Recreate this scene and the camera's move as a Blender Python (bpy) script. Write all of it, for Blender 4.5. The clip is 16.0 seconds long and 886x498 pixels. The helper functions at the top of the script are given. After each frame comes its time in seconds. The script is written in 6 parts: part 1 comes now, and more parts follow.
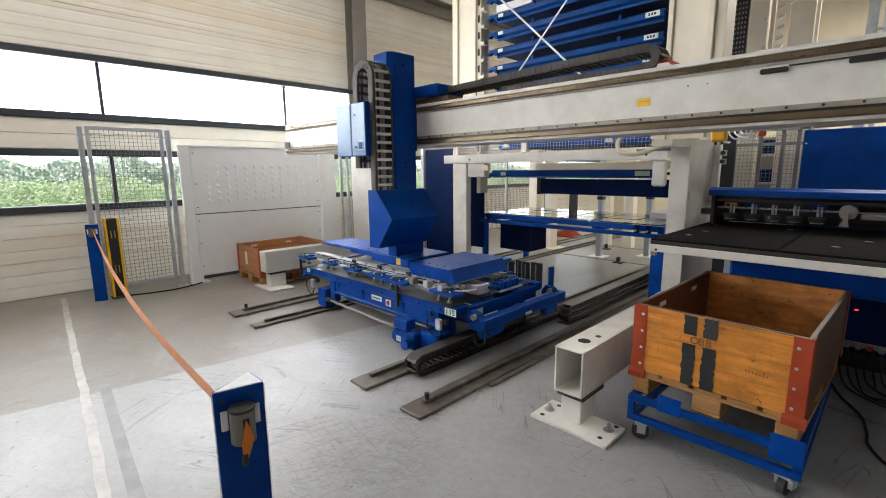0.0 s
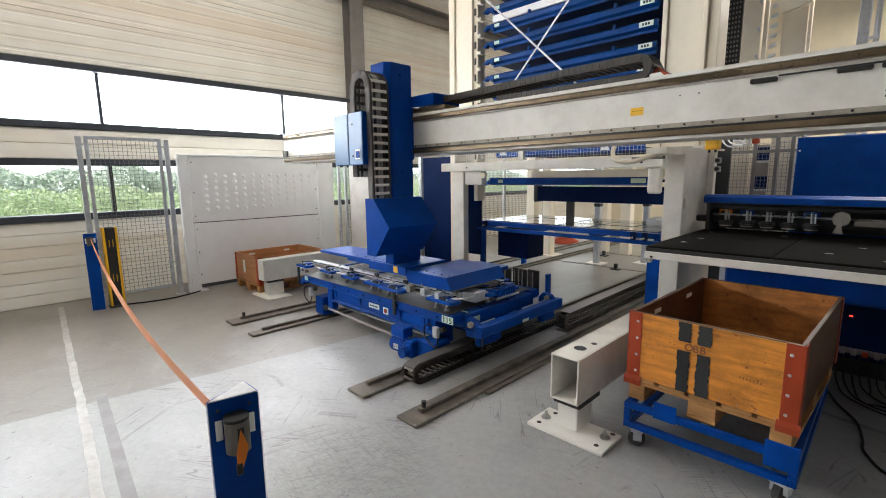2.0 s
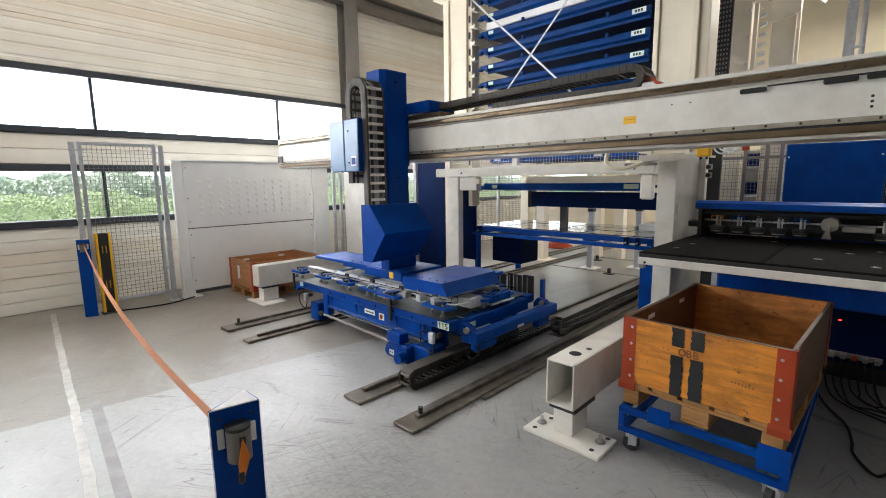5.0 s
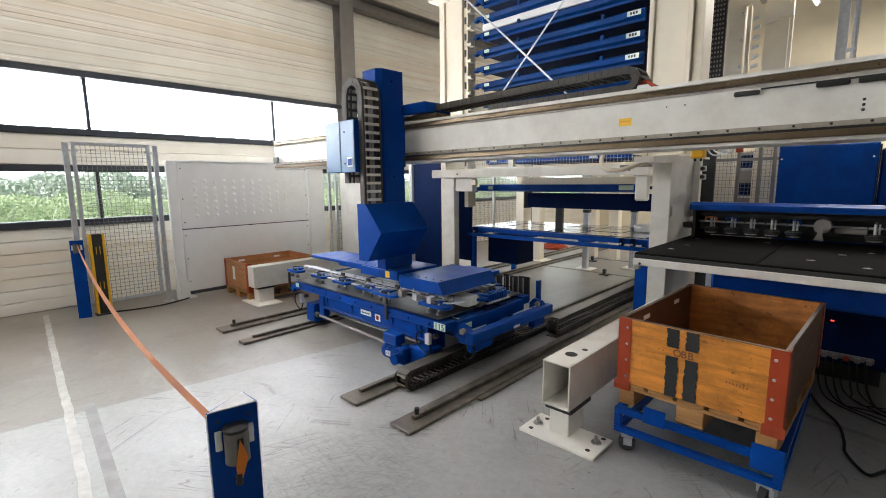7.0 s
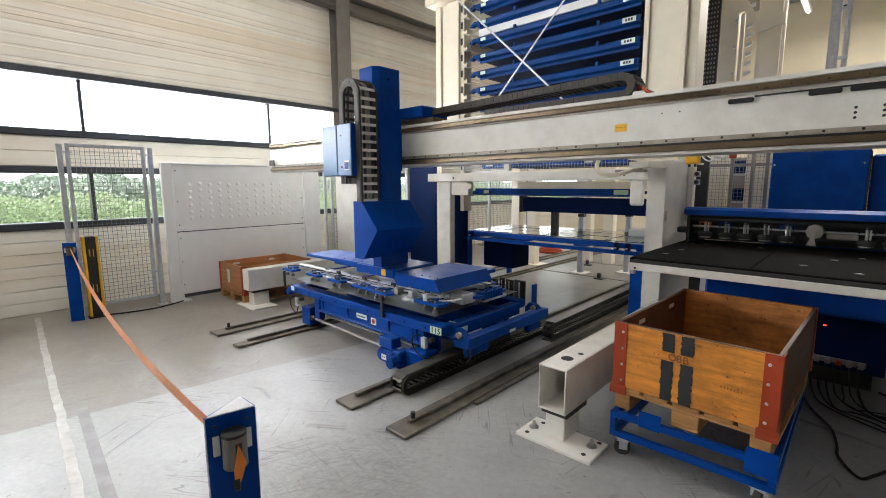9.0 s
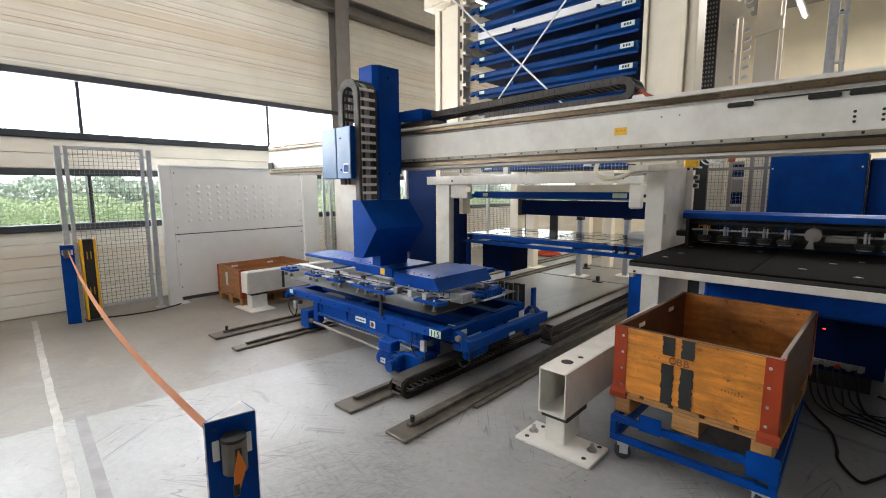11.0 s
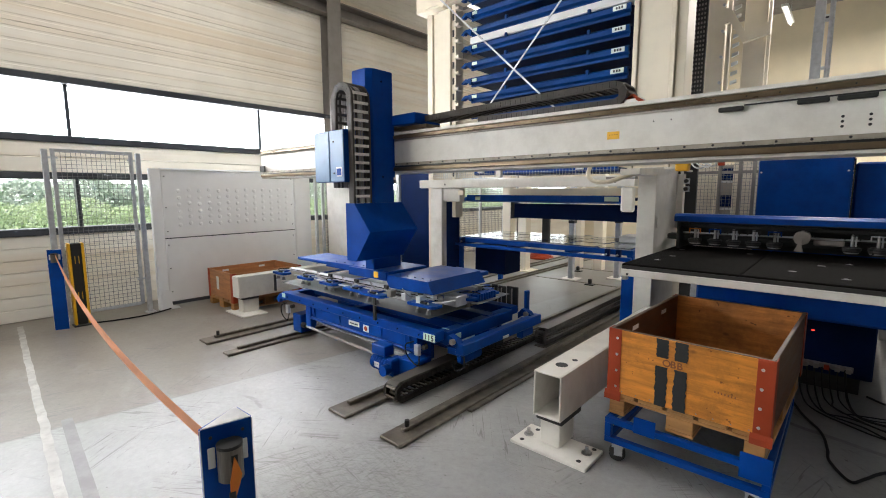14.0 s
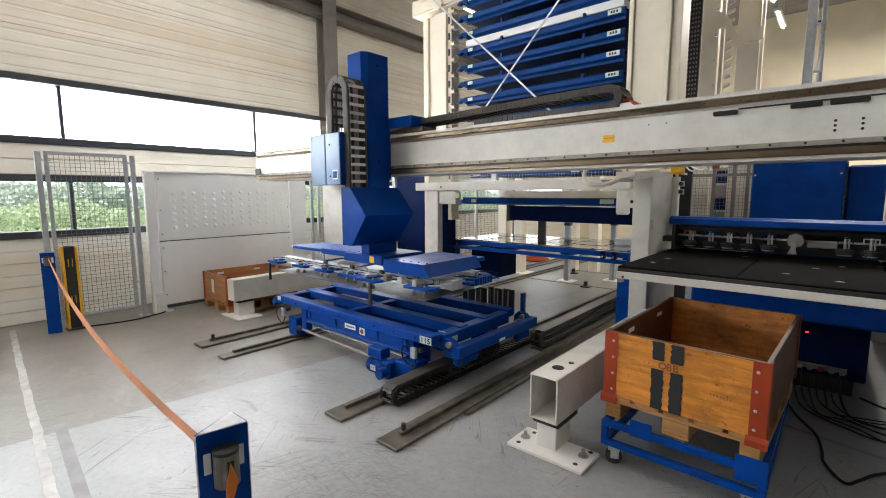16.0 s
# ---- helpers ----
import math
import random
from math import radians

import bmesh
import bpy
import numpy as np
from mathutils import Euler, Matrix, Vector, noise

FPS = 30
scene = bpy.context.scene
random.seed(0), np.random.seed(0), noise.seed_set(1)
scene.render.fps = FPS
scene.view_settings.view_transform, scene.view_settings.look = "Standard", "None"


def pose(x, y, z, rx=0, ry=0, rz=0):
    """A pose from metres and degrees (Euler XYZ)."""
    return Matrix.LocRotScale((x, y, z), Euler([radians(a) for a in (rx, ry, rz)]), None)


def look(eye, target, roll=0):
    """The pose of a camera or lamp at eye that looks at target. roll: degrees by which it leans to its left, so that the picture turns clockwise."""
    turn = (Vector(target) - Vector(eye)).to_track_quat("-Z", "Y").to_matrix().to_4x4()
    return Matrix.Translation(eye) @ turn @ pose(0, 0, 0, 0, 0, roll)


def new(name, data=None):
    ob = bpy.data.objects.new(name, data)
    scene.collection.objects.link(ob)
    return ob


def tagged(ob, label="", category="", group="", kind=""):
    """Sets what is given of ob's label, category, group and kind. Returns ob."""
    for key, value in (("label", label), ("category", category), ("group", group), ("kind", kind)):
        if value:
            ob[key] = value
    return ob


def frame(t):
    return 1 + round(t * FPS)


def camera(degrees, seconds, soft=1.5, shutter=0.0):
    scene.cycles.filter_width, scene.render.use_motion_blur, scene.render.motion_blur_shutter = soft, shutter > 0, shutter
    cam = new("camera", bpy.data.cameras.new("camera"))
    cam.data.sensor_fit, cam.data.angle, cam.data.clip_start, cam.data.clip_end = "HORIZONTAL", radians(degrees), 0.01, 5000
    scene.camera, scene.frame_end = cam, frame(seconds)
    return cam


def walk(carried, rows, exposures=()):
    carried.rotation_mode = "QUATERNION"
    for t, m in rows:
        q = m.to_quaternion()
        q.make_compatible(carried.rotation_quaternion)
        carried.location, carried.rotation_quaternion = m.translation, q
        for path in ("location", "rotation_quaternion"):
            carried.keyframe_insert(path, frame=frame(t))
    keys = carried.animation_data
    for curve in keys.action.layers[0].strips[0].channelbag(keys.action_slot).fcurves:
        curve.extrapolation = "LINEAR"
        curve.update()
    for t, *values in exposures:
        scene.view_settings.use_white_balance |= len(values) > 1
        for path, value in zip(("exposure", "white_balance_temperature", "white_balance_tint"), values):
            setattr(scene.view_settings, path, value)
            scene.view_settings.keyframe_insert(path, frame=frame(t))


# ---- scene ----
cam = camera(88.3, 16.0, soft=1.0)
PATH = [
    (0, (0.3668, 0.0874, 1.6813), (-1.2362, 1.6882, 1.2868), -0.5),
    (0.5, (0.3703, 0.0885, 1.6825), (-1.2351, 1.6905, 1.2983), -0.6),
    (1, (0.3703, 0.0874, 1.6847), (-1.2328, 1.6928, 1.3052), -0.5),
    (1.5, (0.3818, 0.0909, 1.6905), (-1.2201, 1.6986, 1.3179), -0.6),
    (2, (0.3933, 0.0885, 1.6928), (-1.2109, 1.6986, 1.3328), -0.7),
    (2.5, (0.4105, 0.0897, 1.6986), (-1.196, 1.6963, 1.3478), -0.8),
    (3, (0.4197, 0.0909, 1.7066), (-1.1891, 1.6974, 1.3593), -0.8),
    (3.5, (0.4094, 0.0862, 1.7135), (-1.1971, 1.6951, 1.3662), -0.9),
    (4, (0.3979, 0.0725, 1.7147), (-1.2006, 1.6905, 1.372), -0.8),
    (6.5, (0.3979, 0.0552, 1.7169), (-1.173, 1.7008, 1.3765), -0.7),
    (7, (0.3967, 0.0506, 1.7192), (-1.1707, 1.7008, 1.3823), -0.6),
    (7.5, (0.3933, 0.0448, 1.7192), (-1.1672, 1.7008, 1.3869), -0.6),
    (8, (0.3945, 0.0437, 1.7192), (-1.1615, 1.7054, 1.3903), -0.5),
    (8.5, (0.3921, 0.0391, 1.7239), (-1.1603, 1.7054, 1.3996), -0.4),
    (9, (0.391, 0.0368, 1.7261), (-1.158, 1.7054, 1.4053), -0.3),
    (11.5, (0.3749, 0.031, 1.7261), (-1.1661, 1.7124, 1.4248), -0.2),
    (12, (0.3715, 0.0264, 1.725), (-1.1638, 1.7135, 1.4283), -0.2),
    (12.5, (0.3691, 0.023, 1.7284), (-1.1592, 1.7158, 1.4318), -0.2),
    (13, (0.3691, 0.0207, 1.7284), (-1.1546, 1.7192, 1.4352), -0.2),
    (13.5, (0.368, 0.0218, 1.7273), (-1.15, 1.725, 1.4364), -0.2),
    (14, (0.3634, 0.0218, 1.7273), (-1.1511, 1.7284, 1.4375), -0.2),
    (14.5, (0.3645, 0.0172, 1.7284), (-1.1465, 1.7284, 1.4409), -0.2),
    (15, (0.3634, 0.0184, 1.7319), (-1.1442, 1.7319, 1.4467), -0.2),
    (15.5, (0.3576, 0.0172, 1.733), (-1.1465, 1.7342, 1.4478), -0.2),
    (16, (0.3599, 0.0196, 1.7342), (-1.1396, 1.7411, 1.4547), -0.2),
]
walk(cam, [(t, look(eye, target, roll)) for t, eye, target, roll in PATH])

# ---------------------------------------------------------------- light
world = bpy.data.worlds.new("world")
scene.world = world
world.use_nodes = True
_n = world.node_tree.nodes
_bg = _n["Background"]
_sky = _n.new("ShaderNodeTexSky")
_sky.sky_type = "NISHITA"
_sky.sun_disc = False
_sky.sun_elevation, _sky.sun_rotation = radians(48), radians(200)
_sky.air_density, _sky.dust_density = 1.0, 3.0
world.node_tree.links.new(_sky.outputs[0], _bg.inputs[0])
_bg.inputs[1].default_value = 0.15
scene.view_settings.exposure = 0.13

sun = new("sun", bpy.data.lights.new("sun", "SUN"))
sun.data.energy, sun.data.angle, sun.data.color = 5.0, radians(10), (1.0, 0.96, 0.9)
sun.matrix_world = look((-4, -9, 14), (-9, 0, 0))


def area(name, eye, target, w, h, power, color=(1, 1, 1)):
    a = new(name, bpy.data.lights.new(name, "AREA"))
    a.data.shape, a.data.size, a.data.size_y = "RECTANGLE", w, h
    a.data.energy, a.data.color = power, color
    a.matrix_world = look(eye, target)
    return a


# sky light in the window openings
area("sky_light_upper", (-8.15, 1.0, 2.86), (-1.0, 1.0, 1.4), 17.0, 1.05, 1000, (0.95, 0.98, 1.03))


# ---------------------------------------------------------------- materials
def mat(name, base, rough=0.5, metal=0.0, var=0.12, scale=6.0, bump=0.05, bscale=120.0, dirt=0.0,
        dirt_color=(0.08, 0.06, 0.04), dscale=3.0, random_tint=0.0, dlow=0.46, spec=0.5, stretch=(1, 1, 1), rvar=0.12):
    m = bpy.data.materials.new(name)
    m.use_nodes = True
    nt = m.node_tree
    n, l = nt.nodes, nt.links
    p = n["Principled BSDF"]
    p.inputs["Metallic"].default_value = metal
    p.inputs["Specular IOR Level"].default_value = spec
    co = n.new("ShaderNodeTexCoord")
    mp = n.new("ShaderNodeMapping")
    mp.inputs["Scale"].default_value = stretch
    l.new(co.outputs["Object"], mp.inputs["Vector"])
    big = n.new("ShaderNodeTexNoise")
    big.inputs["Scale"].default_value, big.inputs["Detail"].default_value = scale, 5
    l.new(mp.outputs[0], big.inputs["Vector"])
    ramp = n.new("ShaderNodeValToRGB")
    lo = tuple(c * (1 - var) for c in base)
    hi = tuple(min(1, c * (1 + var)) for c in base)
    ramp.color_ramp.elements[0].color, ramp.color_ramp.elements[1].color = (*lo, 1), (*hi, 1)
    ramp.color_ramp.elements[0].position, ramp.color_ramp.elements[1].position = 0.3, 0.7
    l.new(big.outputs[0], ramp.inputs[0])
    col = ramp.outputs[0]
    if random_tint:
        oi = n.new("ShaderNodeObjectInfo")
        mr = n.new("ShaderNodeMapRange")
        mr.inputs["To Min"].default_value, mr.inputs["To Max"].default_value = 1 - random_tint, 1 + random_tint
        l.new(oi.outputs["Random"], mr.inputs[0])
        hv = n.new("ShaderNodeHueSaturation")
        l.new(mr.outputs[0], hv.inputs["Value"])
        l.new(col, hv.inputs["Color"])
        col = hv.outputs[0]
    if dirt:
        d = n.new("ShaderNodeTexNoise")
        d.inputs["Scale"].default_value, d.inputs["Detail"].default_value, d.inputs["Roughness"].default_value = dscale, 9, 0.7
        l.new(co.outputs["Object"], d.inputs["Vector"])
        dr = n.new("ShaderNodeMapRange")
        dr.inputs["From Min"].default_value, dr.inputs["From Max"].default_value = dlow, 0.80
        dr.inputs["To Max"].default_value = dirt
        l.new(d.outputs[0], dr.inputs[0])
        mx = n.new("ShaderNodeMixRGB")
        mx.inputs[2].default_value = (*dirt_color, 1)
        l.new(dr.outputs[0], mx.inputs[0])
        l.new(col, mx.inputs[1])
        col = mx.outputs[0]
    l.new(col, p.inputs["Base Color"])
    fine = n.new("ShaderNodeTexNoise")
    fine.inputs["Scale"].default_value, fine.inputs["Detail"].default_value = bscale, 3
    l.new(mp.outputs[0], fine.inputs["Vector"])
    rr = n.new("ShaderNodeMapRange")
    rr.inputs["To Min"].default_value, rr.inputs["To Max"].default_value = max(0.02, rough - rvar), min(1, rough + rvar)
    l.new(big.outputs[0], rr.inputs[0])
    l.new(rr.outputs[0], p.inputs["Roughness"])
    if bump:
        b = n.new("ShaderNodeBump")
        b.inputs["Strength"].default_value, b.inputs["Distance"].default_value = bump, 0.004
        l.new(fine.outputs[0], b.inputs["Height"])
        l.new(b.outputs[0], p.inputs["Normal"])
    return m


def glow(name, color, power):
    m = bpy.data.materials.new(name)
    m.use_nodes = True
    p = m.node_tree.nodes["Principled BSDF"]
    p.inputs["Base Color"].default_value = (*color, 1)
    p.inputs["Emission Color"].default_value = (*color, 1)
    p.inputs["Emission Strength"].default_value = power
    return m


def glass_mat():
    m = bpy.data.materials.new("window_glass")
    m.use_nodes = True
    p = m.node_tree.nodes["Principled BSDF"]
    p.inputs["Transmission Weight"].default_value = 1.0
    p.inputs["Roughness"].default_value = 0.02
    p.inputs["IOR"].default_value = 1.1
    return m


BLUE = mat("blue_machine_paint", (0.0003, 0.054, 0.31), 0.36, var=0.12, dirt=0.45, dirt_color=(0.008, 0.022, 0.10), dscale=5, spec=0.13)
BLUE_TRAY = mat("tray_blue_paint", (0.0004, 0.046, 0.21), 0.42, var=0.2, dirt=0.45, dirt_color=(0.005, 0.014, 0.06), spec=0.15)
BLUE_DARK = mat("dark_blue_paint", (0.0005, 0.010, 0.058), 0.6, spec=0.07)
# cabinet doors: machine blue paled for the reflection on them
BLUE_LIGHT = mat("reflecting_blue", (0.14, 0.27, 0.47), 0.33, var=0.08)
WHITE = mat("white_machine_paint", (0.78, 0.75, 0.69), 0.42, var=0.04, dirt=0.45, dirt_color=(0.34, 0.285, 0.21), dscale=2.6)
CREAM = mat("cream_rack_paint", (0.79, 0.715, 0.575), 0.5, var=0.05, dirt=0.15, dirt_color=(0.42, 0.37, 0.28))
WALL = mat("cream_wall_sheet", (0.88, 0.83, 0.735), 0.45, var=0.05, scale=2, bump=0.02, random_tint=0.025)
WALL_FAR = mat("cream_plaster", (0.80, 0.70, 0.51), 0.7, var=0.05, scale=2)


def wall_tint(m):
    """Tan tint in long level streaks."""
    n, l = m.node_tree.nodes, m.node_tree.links
    p = n["Principled BSDF"]
    co, mp, t = n.new("ShaderNodeNewGeometry"), n.new("ShaderNodeMapping"), n.new("ShaderNodeTexNoise")
    mp.inputs["Scale"].default_value = (0.1, 0.05, 2.6)
    t.inputs["Scale"].default_value, t.inputs["Detail"].default_value, t.inputs["Roughness"].default_value = 1.0, 5, 0.6
    l.new(co.outputs["Position"], mp.inputs[0])
    l.new(mp.outputs[0], t.inputs["Vector"])
    r = n.new("ShaderNodeMapRange")
    r.inputs["From Min"].default_value, r.inputs["From Max"].default_value, r.inputs["To Max"].default_value = 0.47, 0.68, 0.65
    l.new(t.outputs[0], r.inputs[0])
    mx = n.new("ShaderNodeMixRGB")
    mx.inputs[2].default_value = (0.72, 0.57, 0.39, 1)
    l.new(r.outputs[0], mx.inputs[0])
    l.new(p.inputs["Base Color"].links[0].from_socket, mx.inputs[1])
    l.new(mx.outputs[0], p.inputs["Base Color"])


wall_tint(WALL)
DECK = mat("grey_roof_deck", (0.36, 0.34, 0.31), 0.7)
UNSEEN_WALL = mat("unseen_wall_grey", (0.22, 0.22, 0.215), 0.7)
PANEL = mat("white_panel_sheet", (0.82, 0.825, 0.825), 0.4, var=0.03, dirt=0.08, dirt_color=(0.5, 0.5, 0.48))
STEEL_DARK = mat("brown_grey_steel_paint", (0.26, 0.235, 0.215), 0.5, dirt=0.15)
FRAME_DARK = mat("anthracite_frame", (0.045, 0.05, 0.06), 0.4)
CUT_SHEET = mat("mirror_cut_sheet", (0.42, 0.43, 0.44), 0.1, metal=1.0, var=0.3, scale=5, bump=0.05, bscale=9)
GALV = mat("galvanised_steel", (0.55, 0.56, 0.58), 0.38, metal=0.55, var=0.12, scale=20)
WIRE = mat("fence_wire", (0.22, 0.22, 0.22), 0.5, metal=0.4)
STEEL = mat("bare_steel", (0.42, 0.41, 0.39), 0.32, metal=0.9, var=0.18, scale=14)
SHEET = mat("sheet_metal", (0.20, 0.205, 0.21), 0.42, metal=1.0, var=0.35, scale=3, bump=0.02, bscale=14, dirt=0.5, dirt_color=(0.10, 0.10, 0.10), dscale=2.5, stretch=(0.5, 2, 1))
ALU = mat("aluminium_profile", (0.62, 0.63, 0.64), 0.42, metal=0.85, var=0.05)
STRIP = mat("worn_bolt_strip", (0.40, 0.355, 0.29), 0.5, metal=0.3, var=0.2, scale=4, dirt=0.7, dirt_color=(0.13, 0.095, 0.06), dscale=5)
RUSTY = mat("oily_guide_rail", (0.20, 0.145, 0.088), 0.3, metal=0.7, var=0.3, scale=3, dirt=0.75, dirt_color=(0.07, 0.048, 0.028), dscale=4, stretch=(0.4, 3, 3))
RAIL = mat("worn_floor_rail", (0.175, 0.15, 0.12), 0.42, metal=0.4, var=0.35, scale=9, dirt=0.8, dirt_color=(0.035, 0.03, 0.026), dscale=4, dlow=0.42, bump=0.2, bscale=60)
BLACK = mat("black_plastic", (0.018, 0.018, 0.018), 0.45)
CHAIN = mat("drag_chain_plastic", (0.028, 0.024, 0.021), 0.7, var=0.25, scale=15, spec=0.15)
CHAIN_BAR = mat("chain_cross_bar", (0.74, 0.71, 0.64), 0.4, var=0.12, scale=25)
CHAIN_DUST = mat("dusty_chain_plastic", (0.058, 0.049, 0.041), 0.6, var=0.3, scale=10, dirt=0.5, dirt_color=(0.05, 0.045, 0.04))
BRUSH = mat("black_brush_top", (0.009, 0.008, 0.0075), 0.95, var=0.4, scale=40, bump=0.6, bscale=260, spec=0.05)
YELLOW = mat("yellow_paint", (0.85, 0.47, 0.02), 0.4)
STICKER = mat("yellow_sticker", (0.88, 0.50, 0.03), 0.45, var=0.04)
RED = mat("red_corner_iron", (0.36, 0.052, 0.018), 0.5, var=0.16, spec=0.2, dirt=0.3, dirt_color=(0.10, 0.03, 0.02))
RUBBER = mat("black_rubber", (0.035, 0.033, 0.032), 0.7)
PALE_CABLE = mat("grey_cable_sheath", (0.32, 0.30, 0.275), 0.6)
CASSETTE = mat("dark_brushed_steel", (0.20, 0.185, 0.165), 0.36, metal=0.8, var=0.15, scale=30, stretch=(8, 8, 0.5))
CAP = mat("worn_post_cap", (0.50, 0.50, 0.495), 0.5, var=0.12, scale=30)
CUP = mat("grey_suction_rubber", (0.20, 0.20, 0.20), 0.5)
CABLE = mat("cable_sheath", (0.013, 0.013, 0.014), 0.6, spec=0.2)
PAPER = mat("label_white", (0.75, 0.80, 0.76), 0.5, var=0.03)
LABEL_GREEN = mat("label_green", (0.60, 0.76, 0.64), 0.5, var=0.05)
STENCIL_FAINT = mat("faded_sticker_ink", (0.50, 0.24, 0.02), 0.6)
INK = mat("label_ink", (0.03, 0.03, 0.04), 0.6)
LINE = mat("floor_line_paint", (0.50, 0.49, 0.465), 0.6, var=0.15, dirt=0.9, dirt_color=(0.33, 0.32, 0.30), dscale=14)
LINE_OLD = mat("grey_line_remains", (0.23, 0.225, 0.22), 0.5, var=0.12, dirt=0.8, dirt_color=(0.33, 0.325, 0.315), dscale=6)
TAPE = mat("black_tape", (0.016, 0.018, 0.02), 0.5, dirt=0.2, dirt_color=(0.08, 0.06, 0.04))
ORANGE = mat("orange_webbing", (0.86, 0.45, 0.26), 0.6, var=0.06, bump=0.4, bscale=300)
ORANGE_DEEP = mat("folded_orange_webbing", (0.80, 0.22, 0.015), 0.55, var=0.08, bump=0.3, bscale=300)
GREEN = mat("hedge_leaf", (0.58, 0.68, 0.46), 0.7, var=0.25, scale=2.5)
# far leaves: distance haze mixed into their colour
GREEN_HAZE = mat("hazed_far_leaf", (0.74, 0.80, 0.73), 0.8, var=0.12, scale=0.4)
GRASS = mat("meadow", (0.10, 0.20, 0.05), 0.8, var=0.3, scale=2)
SKY_GLOW = glow("bright_sky", (0.94, 0.98, 1.0), 3.2)
TUBE = glow("lamp_tube", (1.0, 0.97, 0.9), 12.0)
GLASS = glass_mat()


def wood(name, base, dark, stretch, worn=0.35):
    """Varnished board: streaked grain, knots, dark worn patches and small dents."""
    m = mat(name, base, 0.48, var=0.25, scale=3.0, bump=0.10, bscale=60, dirt=worn, dirt_color=dark, dscale=2.6, dlow=0.47, stretch=stretch, spec=0.3)
    nt = m.node_tree
    n, l = nt.nodes, nt.links
    p = n["Principled BSDF"]
    col = p.inputs["Base Color"].links[0].from_socket
    co = n.new("ShaderNodeTexCoord")

    def mapped(scale):
        mp = n.new("ShaderNodeMapping")
        mp.inputs["Scale"].default_value = scale
        l.new(co.outputs["Object"], mp.inputs[0])
        return mp.outputs[0]

    def mixed(col, value, f0, f1, top, color):
        r = n.new("ShaderNodeMapRange")
        r.inputs["From Min"].default_value, r.inputs["From Max"].default_value, r.inputs["To Max"].default_value = f0, f1, top
        l.new(value, r.inputs[0])
        mx = n.new("ShaderNodeMixRGB")
        mx.inputs[2].default_value = (*color, 1)
        l.new(r.outputs[0], mx.inputs[0])
        l.new(col, mx.inputs[1])
        return mx.outputs[0]

    def noise(vec, scale, detail, rough, warp=0.0):
        t = n.new("ShaderNodeTexNoise")
        for key, v in (("Scale", scale), ("Detail", detail), ("Roughness", rough), ("Distortion", warp)):
            t.inputs[key].default_value = v
        l.new(vec, t.inputs["Vector"])
        return t.outputs[0]

    mid = tuple(0.55 * a + 0.45 * b for a, b in zip(base, dark))
    light = tuple(min(0.9, c * 1.25 + 0.02) for c in base)
    col = mixed(col, noise(mapped(tuple(1.0 if v < 4 else 14.0 for v in stretch)), 2.6, 5, 0.65, 1.2), 0.52, 0.68, 0.75, mid)
    col = mixed(col, noise(mapped(tuple(1.5 if v < 4 else 40.0 for v in stretch)), 3.0, 3, 0.6, 0.4), 0.56, 0.74, 0.25, light)
    knots = n.new("ShaderNodeTexVoronoi")
    knots.inputs["Scale"].default_value = 4.0
    l.new(mapped(tuple(0.7 if v < 4 else 1.2 for v in stretch)), knots.inputs["Vector"])
    col = mixed(col, knots.outputs["Distance"], 0.085, 0.03, 0.75, dark)
    col = mixed(col, noise(mapped((1, 1, 1)), 30, 2, 0.5), 0.70, 0.73, 0.7, dark)
    col = mixed(col, noise(mapped((1, 1, 1)), 2.2, 8, 0.75), 0.56, 0.80, worn, dark)
    l.new(col, p.inputs["Base Color"])
    return m


PLY = wood("varnished_spruce_board", (0.68, 0.255, 0.038), (0.10, 0.038, 0.013), (1, 1, 9), 0.85)
# back board: its colour carries the weaker light inside the crate
PLY_IN = wood("dimmed_inner_board", (0.50, 0.195, 0.05), (0.07, 0.03, 0.012), (1, 1, 9), 0.85)
# side boards: spruce darkened in colour for the shade on them
PLY_SHADE = wood("shaded_spruce_side", (0.12, 0.048, 0.019), (0.03, 0.015, 0.01), (1.5, 0.7, 9), 0.8)
PALLET = wood("pallet_wood", (0.44, 0.225, 0.08), (0.16, 0.09, 0.04), (1, 1, 6), 0.5)
CRATE_FLOOR = wood("crate_floor_board", (0.46, 0.26, 0.13), (0.14, 0.07, 0.03), (6, 1, 1), 0.5)
FAR_CRATE = wood("far_crate_board", (0.45, 0.20, 0.08), (0.18, 0.08, 0.03), (1, 1, 8), 0.3)


